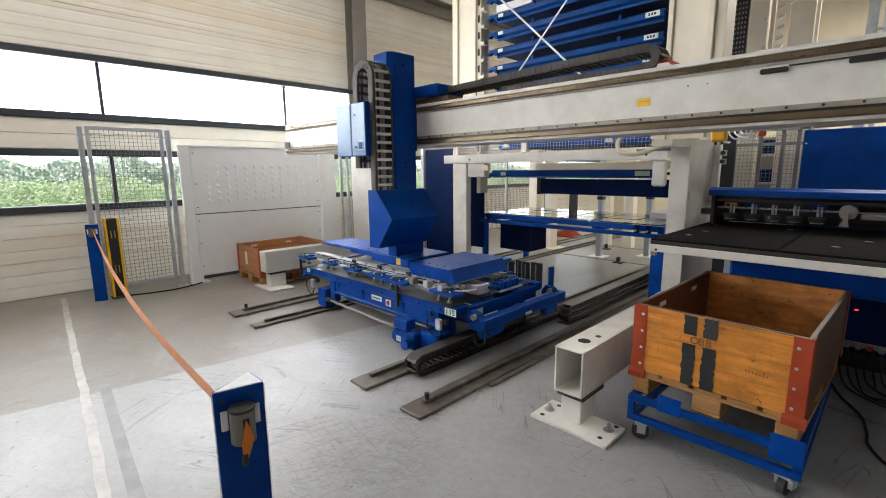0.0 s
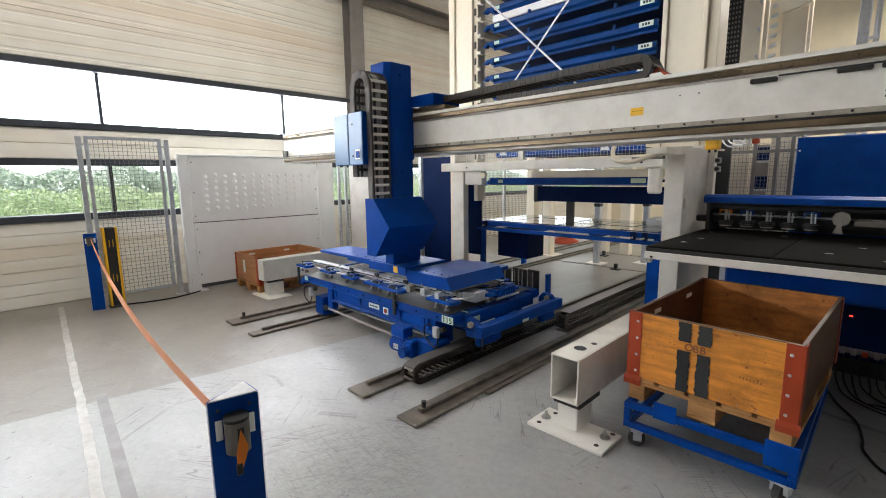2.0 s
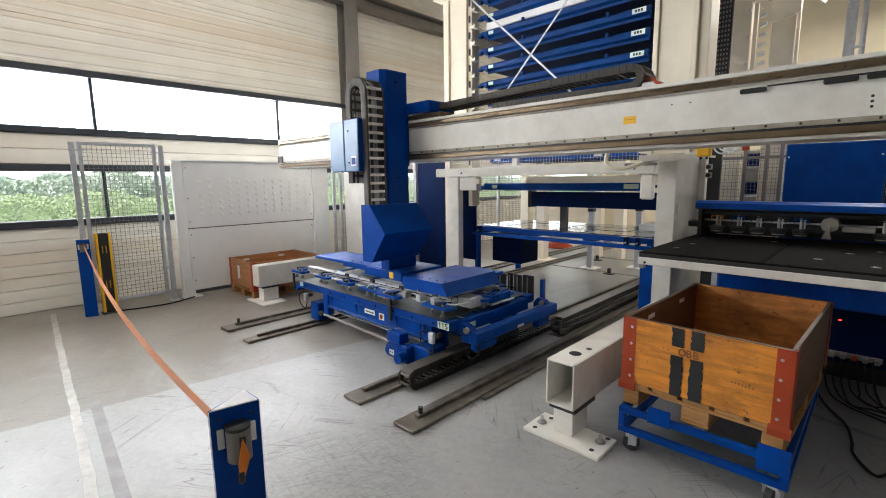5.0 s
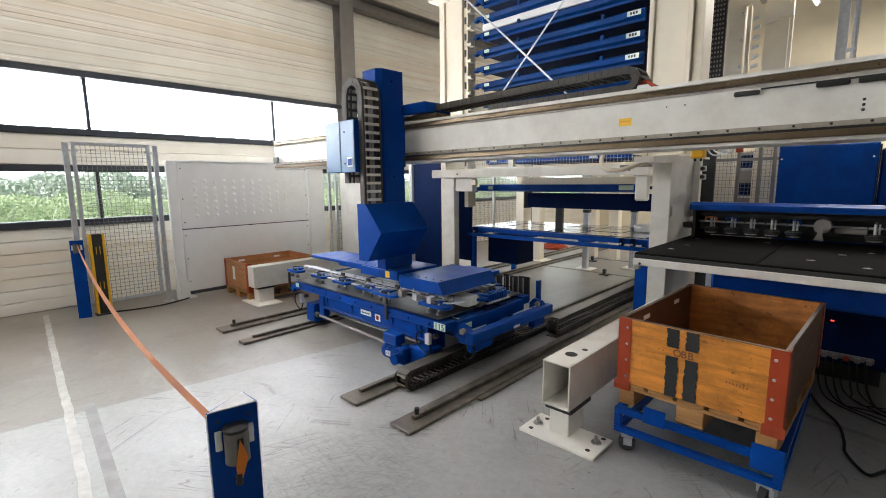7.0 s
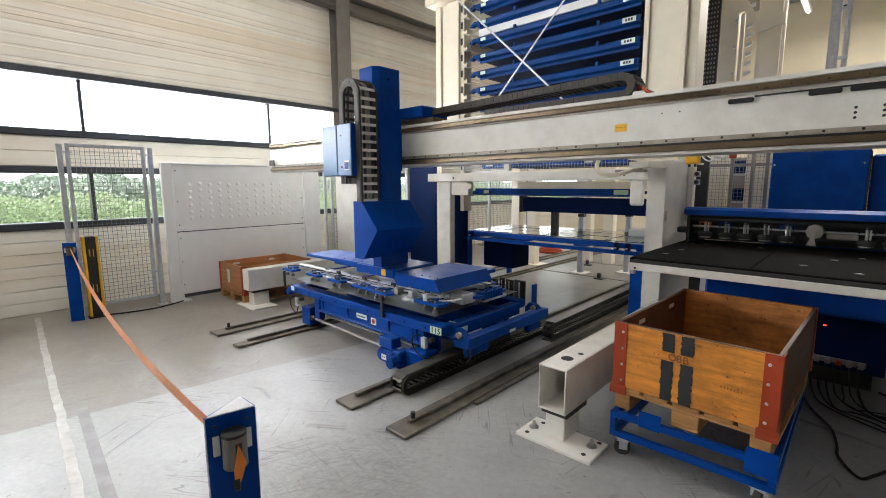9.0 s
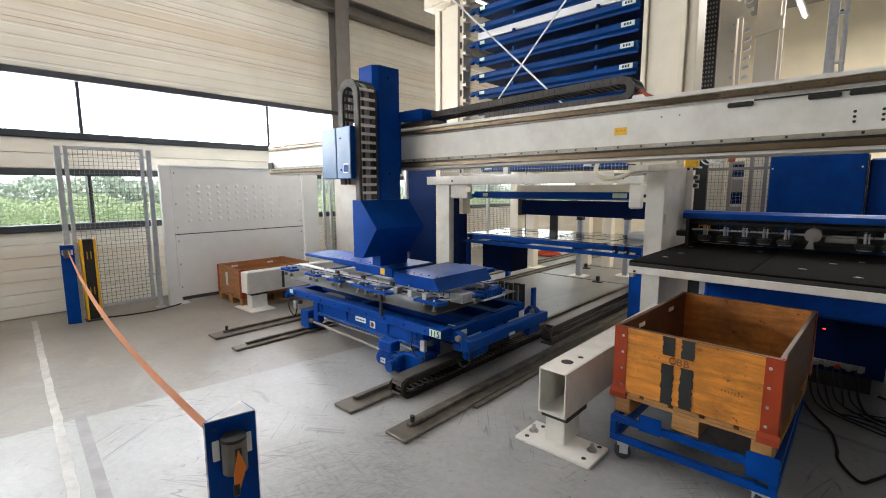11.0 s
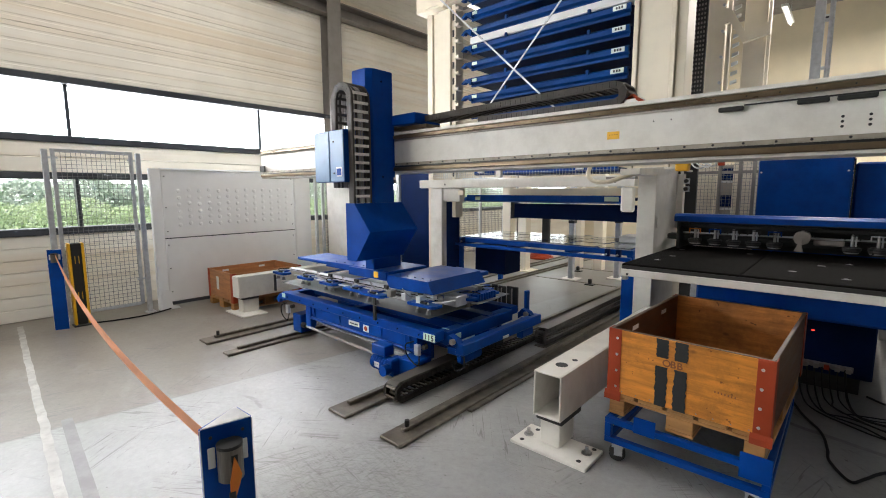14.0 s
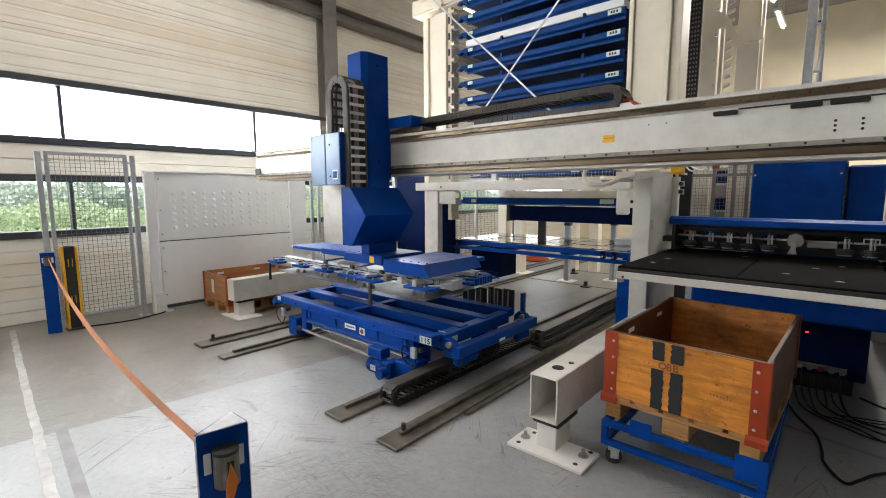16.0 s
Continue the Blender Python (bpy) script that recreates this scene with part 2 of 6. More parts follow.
def floor_mat():
    m = mat("sealed_grey_concrete", (0.385, 0.384, 0.38), 0.34, var=0.10, scale=0.9, rvar=0.10, bump=0.10, bscale=45,
            dirt=0.9, dirt_color=(0.23, 0.222, 0.21), dscale=0.9, dlow=0.34)
    nt = m.node_tree
    n, l = nt.nodes, nt.links
    p = n["Principled BSDF"]
    co = n.new("ShaderNodeTexCoord")

    def ranged(value, f0, f1, t0=0.0, t1=1.0):
        r = n.new("ShaderNodeMapRange")
        for key, v in (("From Min", f0), ("From Max", f1), ("To Min", t0), ("To Max", t1)):
            r.inputs[key].default_value = v
        l.new(value, r.inputs[0])
        return r.outputs[0]

    def math_node(op, u, v):
        k = n.new("ShaderNodeMath")
        k.operation = op
        for i, w in enumerate((u, v)):
            if isinstance(w, (int, float)):
                k.inputs[i].default_value = w
            else:
                l.new(w, k.inputs[i])
        return k.outputs[0]

    def noise(scale, detail=4, rough=0.5, stretch=(1, 1, 1), turn=0.0, warp=0.0, shift=0.0):
        mp = n.new("ShaderNodeMapping")
        mp.vector_type = "TEXTURE"
        mp.inputs["Scale"].default_value, mp.inputs["Rotation"].default_value = stretch, (0, 0, radians(turn))
        mp.inputs["Location"].default_value = (shift, shift * 0.7, 0)
        l.new(co.outputs["Object"], mp.inputs[0])
        t = n.new("ShaderNodeTexNoise")
        for key, v in (("Scale", scale), ("Detail", detail), ("Roughness", rough), ("Distortion", warp)):
            t.inputs[key].default_value = v
        l.new(mp.outputs[0], t.inputs["Vector"])
        return t.outputs[0]

    def over(col, fac, color, mode="MIX"):
        k = n.new("ShaderNodeMixRGB")
        k.blend_type = mode
        if isinstance(fac, float):
            k.inputs[0].default_value = fac
        else:
            l.new(fac, k.inputs[0])
        l.new(col, k.inputs[1])
        if isinstance(color, tuple):
            k.inputs[2].default_value = (*color, 1)
        else:
            l.new(color, k.inputs[2])
        return k.outputs[0]

    col = p.inputs["Base Color"].links[0].from_socket
    # the older, browner bay beyond the joint
    sep = n.new("ShaderNodeSeparateXYZ")
    l.new(co.outputs["Object"], sep.inputs[0])
    along = math_node("ADD", sep.outputs[0], math_node("MULTIPLY", sep.outputs[1], -0.13))
    wob = math_node("MULTIPLY", math_node("SUBTRACT", noise(3.0, 6, 0.6), 0.5), 0.12)
    edge = math_node("ADD", along, wob)
    old_bay = ranged(edge, -3.92, -3.98)
    col = over(col, old_bay, (0.70, 0.63, 0.545), "MULTIPLY")
    joint = ranged(math_node("ABSOLUTE", math_node("ADD", along, 3.95), 0.0), 0.006, 0.016, 0.55, 0.0)
    col = over(col, joint, (0.17, 0.16, 0.15))
    # broad wiping smears and oil blotches
    smear = ranged(noise(1.3, 6, 0.6, (2.6, 0.5, 1), 28, 0.8), 0.50, 0.72, 0.0, 0.38)
    col = over(col, smear, (0.24, 0.232, 0.22))
    pale = ranged(noise(0.8, 5, 0.6, (1.6, 0.8, 1), -20, 0.6, 3.1), 0.52, 0.72, 0.0, 0.4)
    col = over(col, pale, (0.47, 0.47, 0.475))
    blot = ranged(noise(2.4, 3, 0.5, (1, 1, 1), 0, 1.0, 7.7), 0.72, 0.76, 0.0, 0.45)
    col = over(col, blot, (0.17, 0.165, 0.155))
    # oil and rubber wear along the rails
    for centre, half, top in ((-1.72, 0.36, 0.75), (-2.35, 0.24, 0.5), (-4.8, 0.45, 0.5)):
        off = math_node("ABSOLUTE", math_node("SUBTRACT", sep.outputs[0], centre), 0.0)
        spread = math_node("ADD", off, math_node("MULTIPLY", math_node("SUBTRACT", noise(1.6, 7, 0.65, (0.35, 2.2, 1), 0, 0.3, centre), 0.5), 1.5))
        side = ranged(sep.outputs[1], 2.6, 6.0)
        col = over(col, math_node("MULTIPLY", ranged(spread, half, half * 0.2, 0.0, top), side), (0.095, 0.088, 0.08))
    # old stained floor further in, ragged edge; shade under tower and machine painted in
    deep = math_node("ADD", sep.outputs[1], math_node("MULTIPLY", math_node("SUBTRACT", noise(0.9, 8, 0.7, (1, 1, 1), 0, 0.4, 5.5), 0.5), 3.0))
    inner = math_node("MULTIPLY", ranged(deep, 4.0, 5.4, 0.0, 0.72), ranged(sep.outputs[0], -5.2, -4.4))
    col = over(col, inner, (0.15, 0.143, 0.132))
    # long thin scratches and tyre marks in several directions
    for k, (sc, st, turn, width, patch, strength) in enumerate((
            (3.0, (5.0, 0.22, 1), 34, 0.012, 0.53, 0.7), (2.6, (4.0, 0.20, 1), -52, 0.009, 0.53, 0.75), (4.5, (3.0, 0.25, 1), 12, 0.009, 0.57, 0.5),
            (2.2, (6.0, 0.3, 1), 74, 0.008, 0.53, 0.7), (6.0, (2.2, 0.12, 1), 40, 0.03, 0.57, 0.5))):
        v = noise(sc, 2, 0.4, st, turn, 0.5, 1.7 * k)
        line = ranged(math_node("ABSOLUTE", math_node("SUBTRACT", v, 0.5), 0.0), width * 0.3, width, strength, 0.0)
        here = ranged(noise(1.5, 5, 0.6, (1, 1, 1), 0, 0.3, 4.0 + 2.3 * k), patch, patch + 0.09)
        col = over(col, math_node("MULTIPLY", line, here), (0.15, 0.143, 0.135))
    # the turning place of the fork truck, crossed by many marks
    off = math_node("ADD", math_node("POWER", math_node("SUBTRACT", sep.outputs[0], -1.79), 2.0), math_node("POWER", math_node("SUBTRACT", sep.outputs[1], 1.48), 2.0))
    zone = ranged(math_node("ADD", off, math_node("MULTIPLY", noise(3.0, 6, 0.7, (1, 1, 1), 0, 0.3, 9.1), 0.5)), 0.30, 0.62, 0.75, 0.0)
    for k, turn in enumerate((28, 62, 96, -8)):
        v = noise(5.0, 3, 0.5, (3.0, 0.10, 1), turn, 0.7, 11.0 + k)
        line = ranged(math_node("ABSOLUTE", math_node("SUBTRACT", v, 0.5), 0.0), 0.004, 0.016, 1.0, 0.0)
        col = over(col, math_node("MULTIPLY", math_node("MULTIPLY", line, zone), 0.8), (0.15, 0.143, 0.135))
    # small dark specks and chips
    speck = ranged(noise(26, 2, 0.5, (1, 1, 1), 0, 0.0, 2.2), 0.715, 0.74, 0.0, 0.75)
    col = over(col, speck, (0.11, 0.105, 0.10))
    grain = ranged(noise(22, 10, 0.8), 0.3, 0.7, 0.86, 1.12)
    gm = n.new("ShaderNodeMixRGB")
    gm.blend_type = "MULTIPLY"
    gm.inputs[0].default_value = 1.0
    l.new(col, gm.inputs[1])
    l.new(grain, gm.inputs[2])
    l.new(gm.outputs[0], p.inputs["Base Color"])
    return m


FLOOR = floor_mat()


# ---------------------------------------------------------------- mesh helpers
def B():
    return bmesh.new()


def box(bm, a, b, bev=0.0, m=None):
    """A box from corner a to corner b, with bevelled edges; m: a pose applied to it."""
    c = [(a[i] + b[i]) / 2 for i in range(3)]
    s = [abs(b[i] - a[i]) for i in range(3)]
    r = bmesh.ops.create_cube(bm, size=1, matrix=Matrix.Translation(c) @ Matrix.Diagonal((*s, 1)))
    vs = r["verts"]
    if bev > 0:
        es = {e for v in vs for e in v.link_edges}
        g = bmesh.ops.bevel(bm, geom=list(es), offset=min(bev, min(s) * 0.45), segments=1, affect="EDGES", profile=0.7)
        vs = list({v for f in g["faces"] for v in f.verts} | {v for v in vs if v.is_valid})
    if m is not None:
        bmesh.ops.transform(bm, matrix=m, verts=vs)
    return bm


def cyl(bm, p, q, r, n=12, r2=None, caps=True):
    p, q = Vector(p), Vector(q)
    d = q - p
    mm = Matrix.Translation((p + q) / 2) @ d.to_track_quat("Z", "Y").to_matrix().to_4x4()
    bmesh.ops.create_cone(bm, cap_ends=caps, segments=n, radius1=r, radius2=r if r2 is None else r2, depth=d.length, matrix=mm)
    return bm


def prism(bm, pts, axis, lo, hi):
    """A solid from a 2D outline, drawn out along an axis. Outline in (y,z), (x,z) or (x,y)."""
    def at(p, h):
        return {"x": (h, p[0], p[1]), "y": (p[0], h, p[1]), "z": (p[0], p[1], h)}[axis]
    a = [bm.verts.new(at(p, lo)) for p in pts]
    b = [bm.verts.new(at(p, hi)) for p in pts]
    k = len(pts)
    fs = [bm.faces.new(a), bm.faces.new(b[::-1])]
    for i in range(k):
        fs.append(bm.faces.new((a[i], b[i], b[(i + 1) % k], a[(i + 1) % k])))
    bmesh.ops.recalc_face_normals(bm, faces=fs)
    return bm


def tube(bm, pts, r, n=8):
    """A bent tube along points."""
    pts = [Vector(p) for p in pts]
    rings = []
    for i, p in enumerate(pts):
        d = (pts[min(i + 1, len(pts) - 1)] - pts[max(i - 1, 0)]).normalized()
        mm = d.to_track_quat("Z", "Y").to_matrix()
        rings.append([bm.verts.new(p + mm @ Vector((r * math.cos(6.2832 * k / n), r * math.sin(6.2832 * k / n), 0))) for k in range(n)])
    for a, b in zip(rings, rings[1:]):
        for k in range(n):
            bm.faces.new((a[k], a[(k + 1) % n], b[(k + 1) % n], b[k]))
    bm.faces.new(rings[0][::-1])
    bm.faces.new(rings[-1])
    return bm


def smooth_path(pts, steps=6):
    """Points along a smooth curve through the given ones."""
    pts = [Vector(p) for p in pts]
    out = []
    for i in range(len(pts) - 1):
        p0, p1, p2, p3 = pts[max(i - 1, 0)], pts[i], pts[i + 1], pts[min(i + 2, len(pts) - 1)]
        for k in range(steps):
            t = k / steps
            out.append(0.5 * (2 * p1 + (p2 - p0) * t + (2 * p0 - 5 * p1 + 4 * p2 - p3) * t * t + (3 * p1 - p0 - 3 * p2 + p3) * t ** 3))
    return out + [pts[-1]]


ORIGIN = {}


def thing(name, label, category, at=(0, 0, 0), group="", kind=""):
    ob = new(name)
    ob.location = at
    ORIGIN[ob] = Vector(at)
    return tagged(ob, label, category, group, kind)


def mesh_of(bm, name, material, origin=(0, 0, 0), smooth=False):
    bmesh.ops.translate(bm, verts=bm.verts, vec=-Vector(origin))
    me = bpy.data.meshes.new(name)
    bm.to_mesh(me)
    bm.free()
    me.materials.append(material)
    if smooth:
        me.polygons.foreach_set("use_smooth", [True] * len(me.polygons))
    return me


def part(name, bm, material, parent, label="", smooth=False):
    """One mesh, given in world metres, as a part of a thing or of a part."""
    o = ORIGIN[parent]
    ob = new(name, mesh_of(bm, name, material, o, smooth))
    ob.parent = parent
    ORIGIN[ob] = o
    return tagged(ob, label)


def solo(name, bm, material, label, category="", group="", kind="", at=(0, 0, 0), smooth=False):
    ob = new(name, mesh_of(bm, name, material, at, smooth))
    ob.location = at
    ORIGIN[ob] = Vector(at)
    return tagged(ob, label, category, group, kind)


def piece(name, mesh, parent, loc, rot=0.0):
    """An object on a shared mesh, in its parent's space."""
    ob = new(name, mesh)
    ob.parent = parent
    ob.location = Vector(loc) - ORIGIN[parent]
    ob.rotation_euler = (0, 0, rot)
    ORIGIN[ob] = ORIGIN[parent]
    return ob


def bolt(parent, p, axis="z", r=0.012, h=0.012, material=None):
    d = {"x": Vector((h, 0, 0)), "y": Vector((0, -h, 0)), "z": Vector((0, 0, h))}[axis]
    p = Vector(p)
    part("bolt", cyl(B(), p - d * 0.3, p + d, r, 6), material or STEEL, parent)


# ---------------------------------------------------------------- the hall
WX = -7.84            # inner face of the window wall
HY0, HY1, HX1, HZ = -9.0, 17.0, 5.2, 6.8


def hall():
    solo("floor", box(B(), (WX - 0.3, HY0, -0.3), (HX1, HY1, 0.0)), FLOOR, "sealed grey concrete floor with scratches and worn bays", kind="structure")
    solo("ceiling", box(B(), (WX - 0.3, HY0, HZ), (HX1, HY1, HZ + 0.2)), DECK, "grey ceiling deck high over the hall", kind="structure")
    # window wall, in horizontal panels, with two window bands
    wall = solo("wall_west", box(B(), (WX - 0.28, HY0, 0.0), (WX - 0.03, HY1, 1.16)), WALL, "cream horizontally panelled wall with two window bands", kind="structure")
    for z0, z1 in ((1.97, 2.43), (3.28, HZ)):
        part("wall_core", box(B(), (WX - 0.28, HY0, z0), (WX - 0.03, HY1, z1)), WALL, wall)

    def strip_mesh(h, grooves=()):
        bm = B()
        pts = [(WX - 0.03, 0.0), (WX - 0.006, 0.002), (WX, 0.008)]
        for g in grooves:
            pts += [(WX, g - 0.020), (WX - 0.007, g - 0.010), (WX - 0.007, g + 0.010), (WX, g + 0.020)]
        pts += [(WX, h - 0.008), (WX - 0.006, h - 0.002), (WX - 0.03, h)]
        prism(bm, pts, "y", HY0, HY1)
        return mesh_of(bm, "wall_panel", WALL)
    low, mid, up = strip_mesh(0.1625), strip_mesh(0.2033), strip_mesh(0.607, (0.078, 0.229, 0.380, 0.531))
    for k in range(7):
        piece("wall_panel", low, wall, (0, 0, 0.002 + 0.1635 * k))
    for k in range(2):
        piece("wall_panel", mid, wall, (0, 0, 2.002 + 0.2045 * k))
    for k in range(6):
        piece("wall_panel", up, wall, (0, 0, 3.305 + 0.608 * k))
    # window bands
    for i, (z0, z1, mull, names) in enumerate(((1.145, 2.0, (-6.9, -4.1, -1.32, 1.48, 4.26, 7.04, 9.8, 12.6), "window_1"), (2.41, 3.30, (-6.9, -4.1, -1.33, 1.45, 4.23, 7.01, 9.8, 12.6), "window_2"))):
        w = thing(names, "long window band in an anthracite frame", "window", (WX, 0, z0), kind="structure")
        part("bottom_frame", box(B(), (WX - 0.2, HY0, z0), (WX + 0.03, HY1, z0 + 0.095), 0.01), FRAME_DARK, w)
        part("top_frame", box(B(), (WX - 0.2, HY0, z1 - 0.09), (WX + 0.03, HY1, z1), 0.01), FRAME_DARK, w)
        for y in mull:
            part("mullion", box(B(), (WX - 0.16, y - 0.022, z0 + 0.09), (WX - 0.04, y + 0.022, z1 - 0.085)), FRAME_DARK, w)
        ys = (HY0,) + tuple(mull) + (HY1,)
        for a, b in zip(ys, ys[1:]):
            g = part("pane", box(B(), (WX - 0.13, a + 0.02, z0 + 0.09), (WX - 0.122, b - 0.02, z1 - 0.085)), GLASS, w)
            g.visible_shadow = False
    # end wall, then two unseen walls close the hall, dark to cut bounce
    solo("wall_north", box(B(), (WX - 0.3, HY1, 0), (HX1, HY1 + 0.25, HZ)), WALL_FAR, "cream plastered end wall of the hall", kind="structure")
    solo("wall_south", box(B(), (WX - 0.3, HY0 - 0.25, 0), (HX1, HY0, HZ)), UNSEEN_WALL, "unseen grey wall closing the hall, set dark to cut bounce light", kind="structure")
    solo("wall_east", box(B(), (HX1, HY0 - 0.25, 0), (HX1 + 0.25, HY1 + 0.25, HZ)), UNSEEN_WALL, "unseen grey side wall, set dark to hold back bounce light", kind="structure")
    # steel frame of the hall
    for y in (-1.6, 5.75, 13.1):
        c = thing("steel_column", "brown-grey painted steel column against the window wall", "column", (WX, y, 0), group="hall columns", kind="structure")
        part("flange", box(B(), (WX + 0.24, y - 0.16, 0), (WX + 0.258, y + 0.16, HZ)), STEEL_DARK, c)
        part("flange", box(B(), (WX + 0.01, y - 0.16, 0), (WX + 0.028, y + 0.16, HZ)), STEEL_DARK, c)
        part("web", box(B(), (WX + 0.028, y - 0.008, 0), (WX + 0.24, y + 0.008, HZ)), STEEL_DARK, c)
    e = thing("eaves_beam", "brown-grey steel eaves beam along the window wall", "beam", (WX, 0, 5.2), kind="structure")
    for z0, z1, x1 in ((5.20, 5.225, 0.24), (5.225, 5.46, 0.03), (5.46, 5.485, 0.24)):
        part("beam_plate", box(B(), (WX + 0.012, HY0, z0), (WX + x1, HY1, z1)), STEEL_DARK, e)


def outside():
    solo("sky_backdrop", box(B(), (-60.2, -120, -0.5), (-60, 140, 45)), SKY_GLOW, "bright overcast sky in the distance", kind="structure")
    solo("ground", box(B(), (-400, -400, -0.6), (WX - 0.3, 400, -0.35)), GRASS, "green meadow outside the hall", kind="structure")
    rng = np.random.default_rng(4)

    def leafy(name, x0, depth, y0, y1, height, count, size, material, label):
        """A bank of small leaves, dense below and loose towards its uneven top."""
        y = rng.uniform(y0, y1, count)
        top = height(y)
        z = -0.4 + rng.uniform(0, 1, count) ** 0.8 * (top + 0.4)
        x = x0 - rng.uniform(0, 1, count) * depth * (1 - 0.5 * np.clip(z / top, 0, 1))
        c = np.stack([x, y, z], 1)
        d1 = rng.normal(size=(count, 3)); d1 /= np.linalg.norm(d1, axis=1)[:, None]
        d2 = np.cross(d1, rng.normal(size=(count, 3))); d2 /= np.linalg.norm(d2, axis=1)[:, None]
        w = (rng.uniform(0.5, 1.0, count) * size)[:, None]
        v = np.stack([c - d1 * w, c + d2 * w * 0.6, c + d1 * w, c - d2 * w * 0.6], 1).reshape(-1, 3)
        me = bpy.data.meshes.new(name)
        me.from_pydata(v.tolist(), [], np.arange(4 * count).reshape(-1, 4).tolist())
        me.materials.append(material)
        tagged(new(name, me), label, "hedge", kind="stuff")

    leafy("hedge", -16.0, 2.5, -14, 30, lambda y: 1.42 + 0.10 * np.sin(y * 0.9) + 0.10 * np.sin(y * 2.3 + 1) + 0.06 * np.sin(y * 6.1), 160000, 0.045, GREEN, "clipped pale green hedge outside the windows")
    leafy("tree_bank", -34.0, 6.0, -30, 60, lambda y: 2.15 + 0.35 * np.sin(y * 0.33) + 0.25 * np.sin(y * 0.81 + 2) + 0.2 * np.sin(y * 2.1), 110000, 0.17, GREEN_HAZE, "row of trees beyond the hedge, haze put into the leaf colour")


def ceiling_light(p, along="y", length=1.5):
    x, y, z = p
    w = thing("ceiling_light", "lit white fluorescent batten light under the ceiling", "light", p, group="hall lights")
    h = length / 2
    a, b = ((x - 0.07, y - h, z), (x + 0.07, y + h, z + 0.07)) if along == "y" else ((x - h, y - 0.07, z), (x + h, y + 0.07, z + 0.07))
    part("housing", box(B(), a, b, 0.01), PANEL, w)
    e = (0, h - 0.03, 0) if along == "y" else (h - 0.03, 0, 0)
    part("tube", cyl(B(), Vector(p) - Vector(e) - Vector((0, 0, 0.02)), Vector(p) + Vector(e) - Vector((0, 0, 0.02)), 0.018, 8), TUBE, w, "glowing fluorescent tube")
    for s in (-0.8, 0.8):
        q = Vector(p) + Vector(e) * s
        part("hanger", cyl(B(), q + Vector((0, 0, 0.06)), (q.x, q.y, HZ), 0.006, 6), GALV, w)


# ---------------------------------------------------------------- fence and panel by the window wall
def mesh_screen(parent, y0, y1, z0, z1, x, step=0.05, r=0.0022):
    bm = B()
    n = int((y1 - y0) / step)
    for k in range(n + 1):
        y = y0 + (y1 - y0) * k / n
        box(bm, (x - r, y - r, z0), (x + r, y + r, z1))
    n = int((z1 - z0) / step)
    for k in range(n + 1):
        z = z0 + (z1 - z0) * k / n
        box(bm, (x - r - 0.004, y0, z - r), (x + r - 0.004, y1, z + r))
    tagged(part("wire_mesh", bm, WIRE, parent, "dark welded wire mesh"), kind="stuff")


def fence_panel():
    x = -7.12
    f = thing("mesh_fence", "galvanised safety fence panel with dark wire mesh", "fence", (x, 1.6, 0))
    for y in (1.045, 2.04):
        part("post", box(B(), (x - 0.025, y - 0.03, 0.0), (x + 0.025, y + 0.03, 2.26), 0.004), GALV, f)
        part("foot_plate", box(B(), (x - 0.07, y - 0.06, 0.0), (x + 0.07, y + 0.06, 0.012)), GALV, f)
    for y in (1.125, 1.955):
        part("frame_upright", box(B(), (x - 0.015, y - 0.022, 0.14), (x + 0.015, y + 0.022, 2.27), 0.003), GALV, f)
    for z in (0.15, 2.25):
        part("frame_rail", box(B(), (x - 0.015, 1.147, z - 0.02), (x + 0.015, 1.933, z + 0.02), 0.003), GALV, f)
    for y in (1.10, 1.985):
        for z in (0.5, 2.16):
            part("clip", box(B(), (x - 0.012, y - 0.07, z - 0.012), (x + 0.012, y + 0.07, z + 0.012)), GALV, f)
    mesh_screen(f, 1.147, 1.933, 0.17, 2.23, x)
    # the next panel, beyond the white screen
    g = thing("mesh_fence", "galvanised safety fence panel with dark wire mesh beside the gantry leg", "fence", (x, 5.2, 0))
    for y in (4.87, 5.02, 5.9):
        part("post", box(B(), (x - 0.025, y - 0.025, 0.0), (x + 0.025, y + 0.025, 2.2), 0.004), GALV, g)
    for z in (0.17, 2.16):
        part("frame_rail", box(B(), (x - 0.015, 5.045, z - 0.02), (x + 0.015, 5.875, z + 0.02), 0.003), GALV, g)
    mesh_screen(g, 5.045, 5.875, 0.19, 2.14, x)


